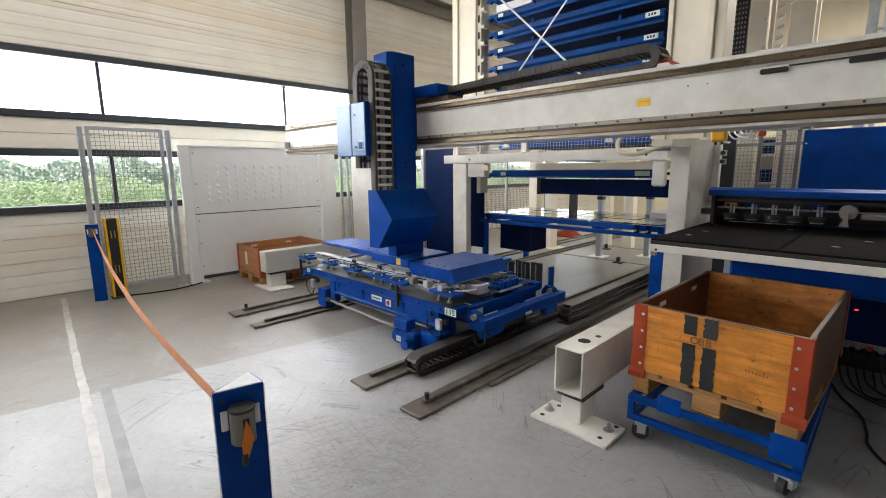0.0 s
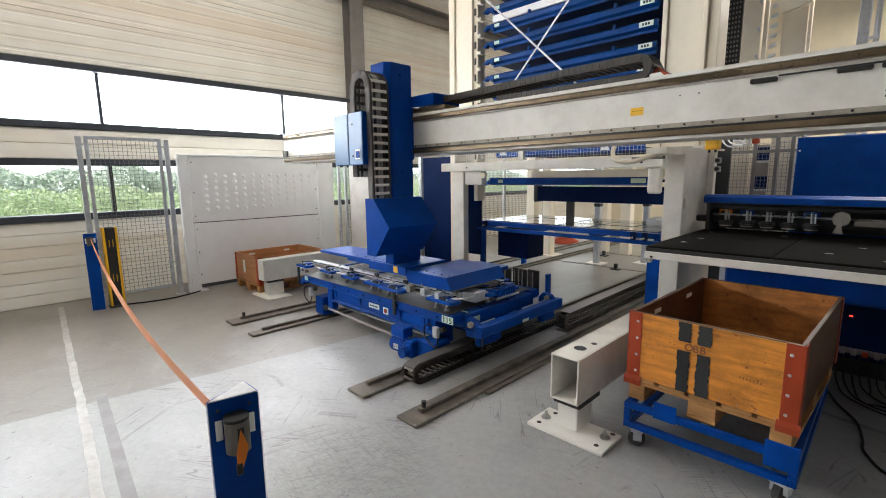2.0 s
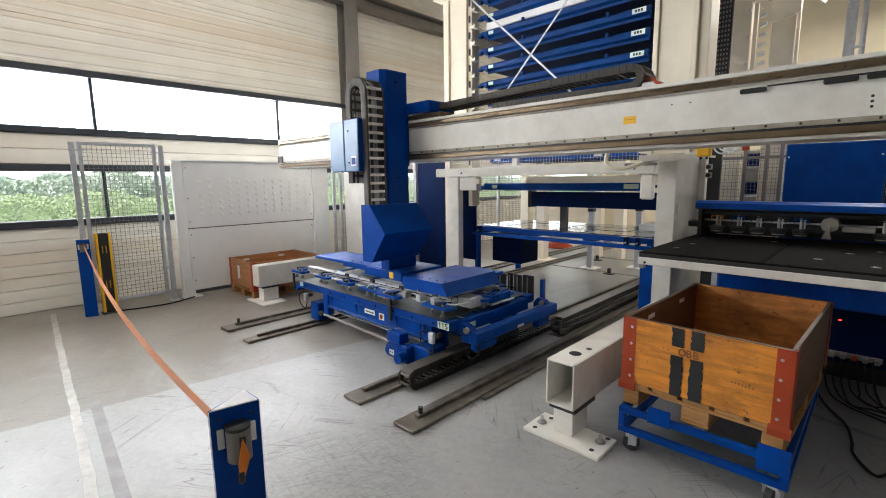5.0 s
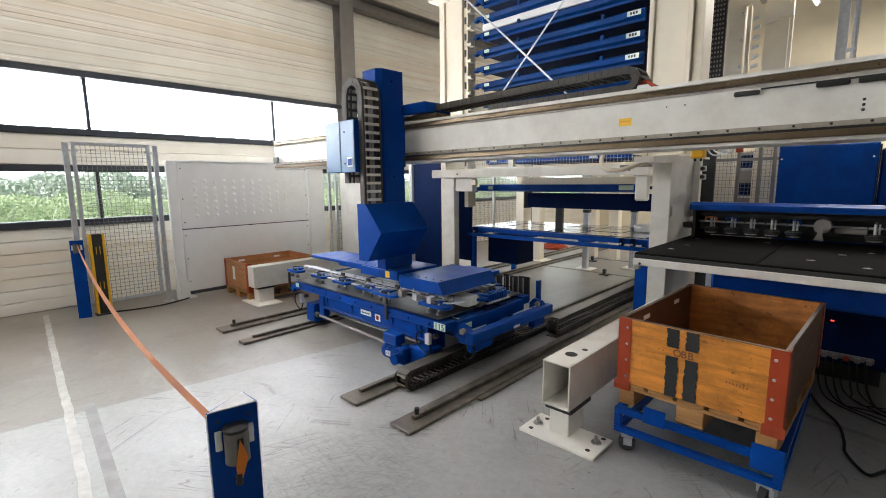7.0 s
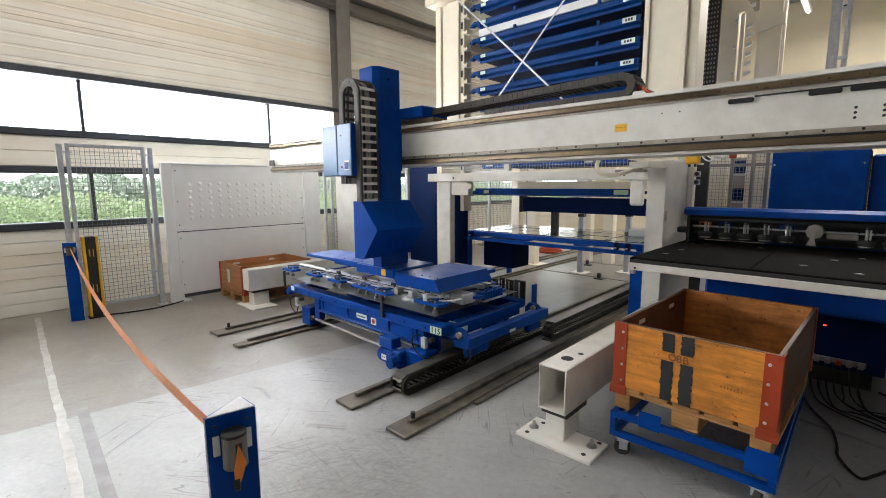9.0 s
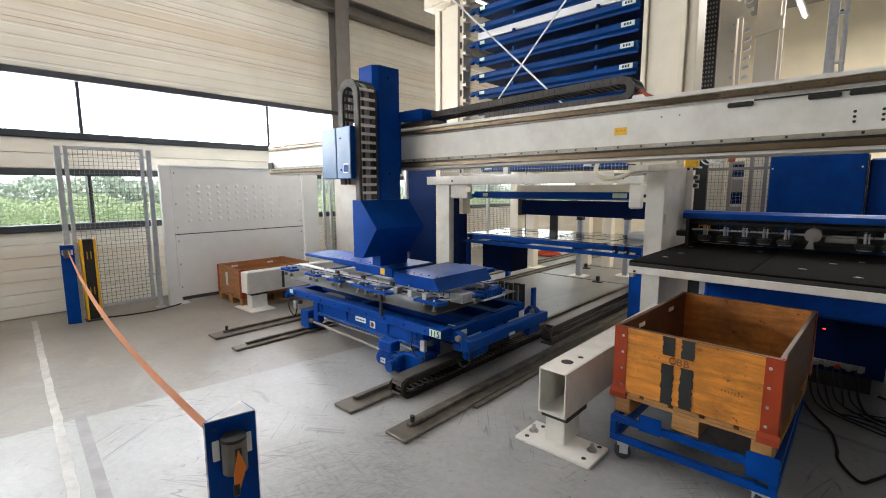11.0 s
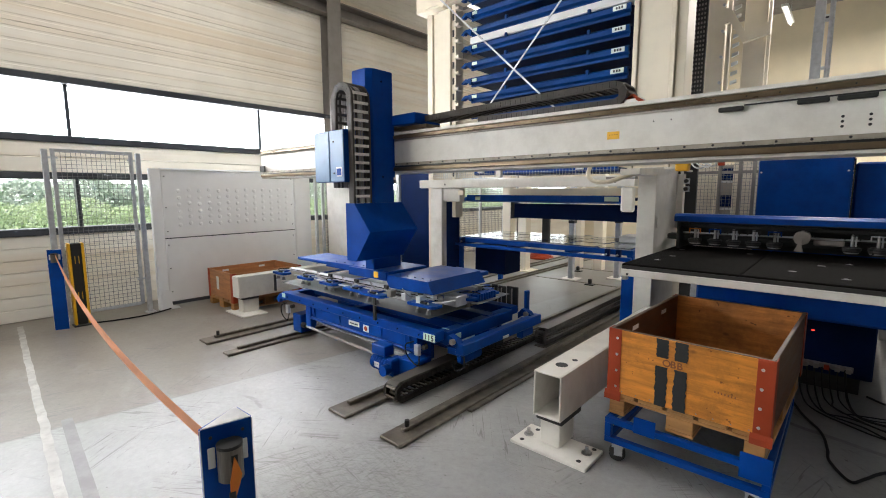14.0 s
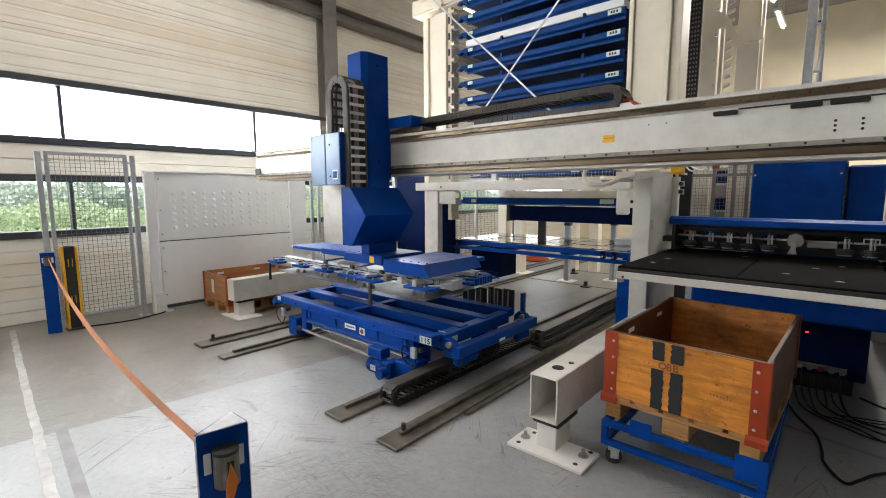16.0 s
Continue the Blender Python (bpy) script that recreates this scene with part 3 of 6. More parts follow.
def screen_panel():
    x = -7.1
    s = thing("screen_panel", "white sheet-metal protective screen with rows of dimples", "screen", (x, 3.4, 0))
    part("sheet", box(B(), (x - 0.02, 2.30, 0.10), (x + 0.0, 4.40, 1.04), 0.003), PANEL, s)
    part("joint_strip", box(B(), (x - 0.018, 2.30, 1.0405), (x - 0.004, 4.40, 1.0545)), FRAME_DARK, s)
    part("sheet", box(B(), (x - 0.02, 2.30, 1.055), (x + 0.0, 4.40, 2.04), 0.003), PANEL, s)
    part("edge_post", box(B(), (x - 0.05, 2.15, 0.0), (x + 0.03, 2.29, 2.06), 0.006), PANEL, s)
    part("edge_post", box(B(), (x - 0.05, 4.41, 0.0), (x + 0.03, 4.72, 2.06), 0.006), PANEL, s)
    part("top_rail", box(B(), (x - 0.04, 2.29, 2.042), (x + 0.02, 4.41, 2.07), 0.004), PANEL, s)
    part("base_rail", box(B(), (x - 0.03, 2.29, 0.05), (x + 0.0, 4.41, 0.098)), FRAME_DARK, s)
    part("foot", prism(B(), [(2.19, 0.0), (2.42, 0.0), (2.40, 0.03), (2.32, 0.05), (2.28, 0.3), (2.19, 0.3)], "x", x + 0.031, x + 0.05), PANEL, s)
    bm = B()
    for i in range(13):
        for j in range(6):
            y, z = 2.52 + 0.145 * i, 1.24 + 0.10 * j + 0.02 * (i % 2)
            bmesh.ops.create_cone(bm, cap_ends=True, segments=8, radius1=0.030, radius2=0.018, depth=0.007,
                                  matrix=Matrix.Translation((x + 0.0035, y, z)) @ Matrix.Rotation(radians(90), 4, "Y"))
    tagged(part("dimple", bm, PANEL, s), kind="stuff")
    for z in (0.25, 0.6, 0.95, 1.15, 1.5, 1.95):
        for y in (2.34, 4.36):
            bolt(s, (x, y, z), "x", 0.01, 0.006, FRAME_DARK)


# ---------------------------------------------------------------- belt barrier
def barrier_post(x, y, top, turn, near):
    """A folded triangular sheet post with a belt cassette on its broad face."""
    p = thing("barrier_post", "blue folded sheet-metal barrier post with a steel belt cassette", "barrier post", (x, y, 0), group="belt barrier posts")
    m = pose(x, y, 0, 0, 0, turn)

    def put(name, bm, material, label="", smooth=False):
        bmesh.ops.transform(bm, matrix=m, verts=bm.verts)
        return part(name, bm, material, p, label, smooth)
    put("body", prism(B(), [(-0.072, 0.0), (0.072, 0.0), (0.074, 0.012), (0.052, 0.10), (0.040, 0.10), (-0.074, 0.012)], "z", 0.0, top), BLUE)
    put("top_cap", prism(B(), [(-0.070, 0.003), (0.070, 0.003), (0.048, 0.097), (0.042, 0.097)], "z", top, top + 0.003), CAP, "pale worn top cap")
    for s in (-1, 1):
        put("worn_edge", box(B(), (s * 0.0725 - 0.0012, -0.0012, 0.0), (s * 0.0725 + 0.0012, 0.004, top)), PANEL, "pale worn sheet edge")
        put("mounting_plate", box(B(), (s * 0.046 - 0.010, -0.007, top - 0.125), (s * 0.046 + 0.010, -0.001, top - 0.06), 0.002), PANEL)
    put("cassette", cyl(B(), (0, -0.032, top - 0.155), (0, -0.032, top - 0.055), 0.036, 24), CASSETTE, "round brushed steel belt cassette")
    put("cassette_cap", cyl(B(), (0, -0.032, top - 0.054), (0, -0.032, top - 0.044), 0.037, 24), BLACK, "black cassette cap")
    if near:
        put("belt_slot", box(B(), (-0.004, -0.0692, top - 0.15), (0.014, -0.0672, top - 0.07)), BLACK)
        put("belt_tongue", prism(B(), [(-0.012, top - 0.205), (0.004, top - 0.19), (0.016, top - 0.155), (0.022, top - 0.13), (0.014, top - 0.10), (0.004, top - 0.072), (-0.002, top - 0.10), (-0.012, top - 0.15)], "y", -0.076, -0.070), ORANGE_DEEP, "orange belt end hanging from the cassette")
        put("belt_clip", box(B(), (-0.016, -0.078, top - 0.215), (0.004, -0.068, top - 0.175), 0.004), BLACK)
        for s in (-0.045, 0.045):
            put("screw", cyl(B(), (s, 0.001, top - 0.03), (s, -0.003, top - 0.03), 0.005, 8), BLACK)
    return p


def belt(a, b, sag, h=0.042):
    a, b = Vector(a), Vector(b)
    bm = B()
    rows = []
    for k in range(41):
        t = k / 40
        p = a.lerp(b, t) - Vector((0, 0, sag * 4 * t * (1 - t)))
        twist = 0.35 * math.sin(t * 3.1)
        side = Vector((0.0, math.sin(twist), math.cos(twist))) * (h / 2)
        rows.append((bm.verts.new(p - side), bm.verts.new(p + side)))
    for r0, r1 in zip(rows, rows[1:]):
        bm.faces.new((r0[0], r1[0], r1[1], r0[1]))
    g = bmesh.ops.solidify(bm, geom=list(bm.faces), thickness=0.0025)
    solo("barrier_belt", bm, ORANGE, "faded orange webbing belt slung between two posts", "belt")


def wall_cable():
    c = thing("floor_cable", "thin black cable lying along the fence foot", "cable", (-6.9, 1.8, 0))
    part("cable", tube(B(), smooth_path([(-7.0, 1.33, 0.012), (-6.93, 1.6, 0.01), (-6.9, 1.9, 0.012), (-6.98, 2.14, 0.012), (-7.02, 2.28, 0.02)], 6), 0.01, 7), CABLE, c)


def bollard():
    x, y = -7.03, 1.235
    b = thing("light_column", "black and yellow safety light-curtain column on the floor", "safety column", (x, y, 0))
    part("housing", box(B(), (x - 0.05, y - 0.055, 0.02), (x + 0.05, y + 0.055, 1.085), 0.012), BLACK, b)
    for s in (-1, 1):
        part("yellow_edge", box(B(), (x - 0.055, y + s * 0.07 - 0.015, 0.02), (x + 0.055, y + s * 0.07 + 0.015, 1.085), 0.008), YELLOW, b, "yellow edge profile")
    part("base", box(B(), (x - 0.075, y - 0.1, 0.0), (x + 0.075, y + 0.1, 0.02), 0.004), BLACK, b)
    for z in (0.35, 0.82):
        for s in (-0.02, 0.02):
            part("mark", box(B(), (x + 0.051, y + s - 0.004, z), (x + 0.053, y + s + 0.004, z + 0.1)), YELLOW, b)


# ---------------------------------------------------------------- floor rails
def floor_rails():
    for x0, x1, rx, name in ((-1.98, -1.77, -1.885, "a"), (-2.60, -2.38, -2.52, "b"), (-4.54, -4.40, -4.49, "c"), (-5.18, -4.96, -5.09, "d")):
        r = thing("floor_rail", "worn oily steel guide rail bolted to the floor", "rail", ((x0 + x1) / 2, 2.0, 0), group="floor rails")
        part("base_strip", box(B(), (x0, 1.98, 0.0), (x1, 12.4, 0.026), 0.006), RAIL, r)
        part("rail_head", box(B(), (rx - 0.02, 2.12, 0.026), (rx + 0.02, 12.4, 0.055), 0.004), RAIL, r, "dark polished rail head")
        if name in "ad":
            part("end_stop", cyl(B(), (rx, 2.16, 0.026), (rx, 2.16, 0.10), 0.018, 10), BLACK, r)
        if name == "a":
            part("side_strip", box(B(), (x1 + 0.004, 2.7, 0.0), (x1 + 0.05, 12.4, 0.02), 0.004), RAIL, r)


def chain_run(parent, pts, w, h, axis_w, pitch=0.06, material=None, bars=None, bar_reach=0.0):
    """A drag chain through points: two side bands and the cross bars between them."""
    pts = [Vector(p) for p in pts]
    d = [0.0]
    for a, b in zip(pts, pts[1:]):
        d.append(d[-1] + (b - a).length)
    wv = Vector(axis_w).normalized()

    def at(s):
        for i in range(len(pts) - 1):
            if s <= d[i + 1] or i == len(pts) - 2:
                t = (s - d[i]) / max(1e-6, d[i + 1] - d[i])
                return pts[i].lerp(pts[i + 1], t), (pts[i + 1] - pts[i]).normalized()
    links, cross, back = B(), B(), B()
    n = int(d[-1] / pitch)
    stops = [Vector(at(0)[0])] + [at((k + 0.5) * pitch)[0] for k in range(n)] + [pts[-1]]
    for s in (-1, 1):
        rings = []
        for k, p in enumerate(stops):
            t = (stops[min(k + 1, len(stops) - 1)] - stops[max(k - 1, 0)]).normalized()
            nrm = t.cross(wv).normalized()
            o = p + wv * (s * w / 2)
            rings.append([links.verts.new(o + wv * a + nrm * b) for a, b in ((-0.011, -h / 2), (0.011, -h / 2), (0.011, h / 2), (-0.011, h / 2))])
        for r0, r1 in zip(rings, rings[1:]):
            for i in range(4):
                links.faces.new((r0[i], r0[(i + 1) % 4], r1[(i + 1) % 4], r1[i]))
        links.faces.new(rings[0][::-1])
        links.faces.new(rings[-1])
    bmesh.ops.recalc_face_normals(links, faces=links.faces)
    for k in range(n):
        p, t = at((k + 0.5) * pitch)
        nrm = t.cross(wv).normalized()
        m = Matrix((t, wv, nrm)).transposed().to_4x4()
        m.translation = p
        for s in (-1, 1):
            # raised plate of each side link
            box(links, (-pitch * 0.40, s * (w / 2 + 0.0115) - 0.0025, -h * 0.36), (pitch * 0.40, s * (w / 2 + 0.0115) + 0.0025, h * 0.36), 0.0, m)
        for s in (-1, 1):
            # bars beyond bar_reach take the darker chain colour
            far = bar_reach and (k + 0.5) * pitch > bar_reach
            box(back if far else cross, (-pitch * 0.16, -w / 2 + 0.013, s * h * 0.42 - 0.006), (pitch * 0.16, w / 2 - 0.013, s * h * 0.42 + 0.006), 0.0, m)
    tagged(part("chain_link", links, material or CHAIN, parent, "row of dark side links"), kind="stuff")
    tagged(part("chain_bar", cross, bars or material or CHAIN, parent, "row of cross bars"), kind="stuff")
    if bar_reach:
        tagged(part("chain_bar", back, CHAIN_DUST, parent, "row of dark cross bars"), kind="stuff")
    else:
        back.free()


def arc(c, r, a0, a1, n, plane="xz"):
    out = []
    for k in range(n + 1):
        a = radians(a0 + (a1 - a0) * k / n)
        u, v = r * math.cos(a), r * math.sin(a)
        out.append(Vector((c[0] + u, c[1], c[2] + v)) if plane == "xz" else Vector((c[0], c[1] + u, c[2] + v)))
    return out


def floor_chains():
    c = thing("floor_drag_chain", "dusty black drag chain lying on the floor rail", "drag chain", (-2.3, 2.4, 0))
    x = -2.315
    pts = [(x, 8.0, 0.032), (x, 2.46, 0.032)] + arc((x, 2.46, 0.092), 0.06, 270, 90, 12, "yz") + [(x, 3.9, 0.168)]
    chain_run(c, pts, 0.13, 0.05, (1, 0, 0), 0.06, CHAIN, RAIL)
    part("top_cover", prism(B(), [(2.50, 0.179), (3.88, 0.195), (3.88, 0.2), (2.44, 0.184), (2.39, 0.16), (2.395, 0.152)], "x", x - 0.062, x + 0.062), CHAIN_DUST, c, "brown dusty cover plate")
    g = thing("floor_drag_chain", "dusty grey drag chain curving beside the floor rail", "drag chain", (-2.05, 4.6, 0))
    part("guide_channel", box(B(), (-2.16, 4.40, 0.0), (-2.02, 12.0, 0.010)), RAIL, g)
    pts = [(-2.09, 11.0, 0.045), (-2.09, 4.47, 0.045)] + arc((-2.09, 4.47, 0.11), 0.065, 270, 90, 10, "yz") + [(-2.09, 7.2, 0.19), (-2.02, 7.6, 0.25)]
    chain_run(g, pts, 0.10, 0.05, (1, 0, 0), 0.06, CHAIN_DUST)
    part("top_cover", prism(B(), [(4.50, 0.201), (7.1, 0.218), (7.1, 0.224), (4.46, 0.207)], "x", -2.155, -2.025), STEEL_DARK, g)


def box_beam(x0, x1, y0, y1, z0, z1, length_label):
    b = thing("steel_box_beam", length_label, "steel beam", ((x0 + x1) / 2, y0, 0))
    t = 0.012
    bm = B()
    box(bm, (x0, y0, z0), (x0 + t, y1, z1), 0.003)
    box(bm, (x1 - t, y0, z0), (x1, y1, z1), 0.003)
    box(bm, (x0 + t, y0, z1 - t), (x1 - t, y1, z1), 0.003)
    box(bm, (x0 + t, y0, z0), (x1 - t, y1, z0 + t), 0.003)
    part("tube", bm, WHITE, b)
    return b


def floor_beams():
    # the near beam, open at its end, on a foot with a base plate
    x0, x1, z0, z1 = -1.12, -0.92, 0.235, 0.545
    b = box_beam(x0, x1, 2.60, 4.85, z0, z1, "white painted square steel beam on a bolted foot")
    part("rubber_pad", box(B(), (-1.112, 2.63, 0.198), (-0.922, 2.92, 0.234), 0.004), RUBBER, b)
    part("pedestal", box(B(), (-1.09, 2.65, 0.025), (-0.945, 2.86, 0.197), 0.006), WHITE, b)
    part("base_plate", box(B(), (-1.265, 2.55, 0.0), (-0.72, 2.83, 0.024), 0.004), WHITE, b)
    part("top_hole", cyl(B(), (-1.02, 2.80, z1 - 0.004), (-1.02, 2.80, z1 + 0.0015), 0.042, 20), BLACK, b)
    part("top_hole", cyl(B(), (-0.99, 2.94, z1 - 0.004), (-0.99, 2.94, z1 + 0.0015), 0.02, 16), BLACK, b)
    for px, py in ((-1.20, 2.69), (-0.79, 2.73)):
        part("anchor_bolt", cyl(B(), (px, py, 0.024), (px, py, 0.07), 0.012, 8), STEEL, b)
        part("anchor_nut", cyl(B(), (px, py, 0.024), (px, py, 0.042), 0.024, 6), STEEL, b)
        part("washer", cyl(B(), (px, py, 0.024), (px, py, 0.028), 0.034, 14), STEEL, b)
    for px, py in ((-1.20, 2.60), (-1.18, 2.78), (-0.79, 2.61), (-0.77, 2.80)):
        part("plate_hole", cyl(B(), (px, py, 0.02), (px, py, 0.0255), 0.016, 12), BLACK, b)
    # the far beam
    f = box_beam(-6.13, -5.93, 2.82, 5.6, 0.235, 0.54, "white painted square steel beam beside a wooden crate")
    part("end_cap", box(B(), (-6.125, 2.808, 0.24), (-5.935, 2.819, 0.535)), WHITE, f)
    part("rubber_pad", box(B(), (-6.12, 2.86, 0.205), (-5.94, 3.10, 0.234)), RUBBER, f)
    part("pedestal", box(B(), (-6.11, 2.87, 0.02), (-5.95, 3.10, 0.204), 0.006), WHITE, f)
    part("base_plate", box(B(), (-6.29, 2.76, 0.0), (-5.74, 3.12, 0.019), 0.004), WHITE, f)


# ---------------------------------------------------------------- crates
def pallet(parent, x0, x1, y0, y1, z0, wood_mat):
    """A flat pallet: runners, blocks and deck boards, 144 mm high."""
    xs = [(x0, x0 + 0.1), ((x0 + x1) / 2 - 0.075, (x0 + x1) / 2 + 0.075), (x1 - 0.1, x1)]
    ys = [(y0, y0 + 0.145), ((y0 + y1) / 2 - 0.07, (y0 + y1) / 2 + 0.07), (y1 - 0.145, y1)]
    for a, b in xs:
        part("runner", box(B(), (a, y0, z0), (b, y1, z0 + 0.022), 0.003), wood_mat, parent)
        for c, d in ys:
            part("block", box(B(), (a + 0.002, c, z0 + 0.022), (b - 0.002, d, z0 + 0.1), 0.004), wood_mat, parent)
    for c, d in ys:
        part("cross_board", box(B(), (x0, c, z0 + 0.1), (x1, d, z0 + 0.122), 0.003), wood_mat, parent)
    n = 5
    w = (x1 - x0) / n
    for k in range(n):
        part("deck_board", box(B(), (x0 + w * k + 0.012, y0, z0 + 0.122), (x0 + w * (k + 1) - 0.012, y1, z0 + 0.144), 0.003), wood_mat, parent)


def near_crate():
    x0, x1, y0, y1, z0 = -0.705, 0.155, 2.81, 4.09, 0.302
    c = thing("wooden_crate", "open varnished wooden crate with red corner irons on a pallet", "crate", ((x0 + x1) / 2, (y0 + y1) / 2, z0))
    pallet(c, x0 + 0.01, x1 - 0.01, y0 + 0.005, y1, z0, PALLET)
    za, zb, t = z0 + 0.146, z0 + 0.146 + 0.415, 0.022
    front = part("front_board", box(B(), (x0 + 0.005, y0, za), (x1 - 0.005, y0 + t, zb), 0.004), PLY, c)
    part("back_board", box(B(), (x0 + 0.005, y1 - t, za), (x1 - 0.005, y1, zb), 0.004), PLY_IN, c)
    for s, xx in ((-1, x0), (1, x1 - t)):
        part("side_board", box(B(), (xx, y0 + t, za), (xx + t, y1 - t, zb), 0.004), PLY_SHADE, c)
        for k in (0.28, 0.72):
            yy = y0 + (y1 - y0) * k
            xo = xx + (t if s < 0 else 0)
            part("grip_hole", box(B(), (xo - 0.002, yy - 0.05, zb - 0.085), (xo + 0.002, yy + 0.05, zb - 0.055)), PANEL if s < 0 else BLACK, c)
    for a, b in (((x0 + 0.006, y0 + 0.001), (x1 - 0.006, y0 + t - 0.001)), ((x0 + 0.006, y1 - t + 0.001), (x1 - 0.006, y1 - 0.001)), ((x0 + 0.001, y0 + t), (x0 + t - 0.001, y1 - t)), ((x1 - t + 0.001, y0 + t), (x1 - 0.001, y1 - t))):
        part("worn_rim", box(B(), (*a, zb), (*b, zb + 0.003), 0.001), RIM, c, "dark worn rim")
    part("crate_floor", box(B(), (x0 + t, y0 + t, za), (x1 - t, y1 - t, za + 0.012)), CRATE_FLOOR, c)
    for xx, s in ((x0, 1), (x1, -1)):
        for yy, sy in ((y0, 1), (y1, -1)):
            bm = B()
            box(bm, (min(xx - s * 0.004, xx + s * 0.075), min(yy - sy * 0.004, yy + sy * 0.001), za - 0.03), (max(xx - s * 0.004, xx + s * 0.075), max(yy - sy * 0.004, yy + sy * 0.001), zb + 0.003), 0.0015)
            box(bm, (min(xx - s * 0.006, xx), min(yy - sy * 0.004, yy + sy * 0.075), za - 0.03), (max(xx - s * 0.006, xx), max(yy - sy * 0.004, yy + sy * 0.075), zb + 0.003), 0.0015)
            iron = part("corner_iron", bm, RED, c, "red painted corner iron")
            if sy > 0:
                for k in range(4):
                    z = za + 0.045 + 0.105 * k
                    part("rivet", cyl(B(), (xx + s * 0.05, yy - 0.003, z), (xx + s * 0.05, yy - 0.009, z), 0.0095, 10, 0.006), GALV, iron)
    for k in range(9):
        xx = x0 + 0.09 + 0.085 * k
        part("nail", cyl(B(), (xx, y0 + 0.001, za + 0.018), (xx, y0 - 0.0015, za + 0.018), 0.004, 6), STEEL_DARK, front)
    for xx, s in ((x0, 1), (x1, -1)):
        lo, hi = sorted((xx - s * 0.016, xx + s * 0.085))
        part("iron_lip", prism(B(), [(y0 - 0.004, za + 0.012), (y0 - 0.016, za - 0.012), (y0 - 0.016, za - 0.045), (y0 - 0.004, za - 0.045)], "x", lo, hi), RED, c, "flared foot of the red corner iron")
    # black tape marks and stencilled writing on the front
    xm = (x0 + x1) / 2 - 0.06
    edge = random.Random(5)
    for dx in (-0.052, 0.052):
        for a, b in ((0.0, 0.245), (0.30, 0.412)):
            steps = [a + (b - a) * k / 14 for k in range(15)]
            rim = [(xm + dx - 0.034 + edge.uniform(-0.004, 0.004), za + h) for h in steps] + [(xm + dx + 0.034 + edge.uniform(-0.004, 0.004), za + h) for h in reversed(steps)]
            part("tape_mark", prism(B(), rim, "y", y0 - 0.0035, y0 - 0.001), TAPE, front, "rough black tape mark")
    lettering("OBB", (xm + 0.01, y0 - 0.002, za + 0.252), 0.058, front, "letter", STENCIL)
    for k in range(7):
        part("stamp_bar", box(B(), (x1 - 0.262 + 0.016 * k, y0 - 0.0015, za + 0.172 - 0.001 * k), (x1 - 0.256 + 0.016 * k, y0 - 0.0002, za + 0.183 - 0.001 * k)), STENCIL, front)
    c.rotation_euler = (0, 0, radians(-2.2))
    c.location += Vector((0.022, 0.0, 0))
    return c


def lettering(words, p, size, parent, name, material, turn=(90, 0, 0), step=0.62):
    """Each character is a mesh of its own, in a level row."""
    for k, sign in enumerate(words):
        cu = bpy.data.curves.new(name, "FONT")
        cu.body, cu.size, cu.extrude, cu.align_x, cu.align_y = sign, size, 0.0006, "CENTER", "BOTTOM_BASELINE"
        cu.offset = size * 0.02
        ob = new(name, cu)
        bpy.context.view_layer.update()
        me = bpy.data.meshes.new_from_object(ob.evaluated_get(bpy.context.evaluated_depsgraph_get()))
        bpy.data.objects.remove(ob)
        me.materials.clear()
        me.materials.append(material)
        t = new(name, me)
        t.parent = parent
        t.location = Vector(p) + Vector(((k - (len(words) - 1) / 2) * size * step, 0, 0)) - ORIGIN[parent]
        t.rotation_euler = [radians(a) for a in turn]
        ORIGIN[t] = ORIGIN[parent]


RIM = mat("dark_worn_rim", (0.09, 0.05, 0.03), 0.6, var=0.4, scale=15)
STENCIL = mat("faded_stencil_ink", (0.24, 0.085, 0.02), 0.6)


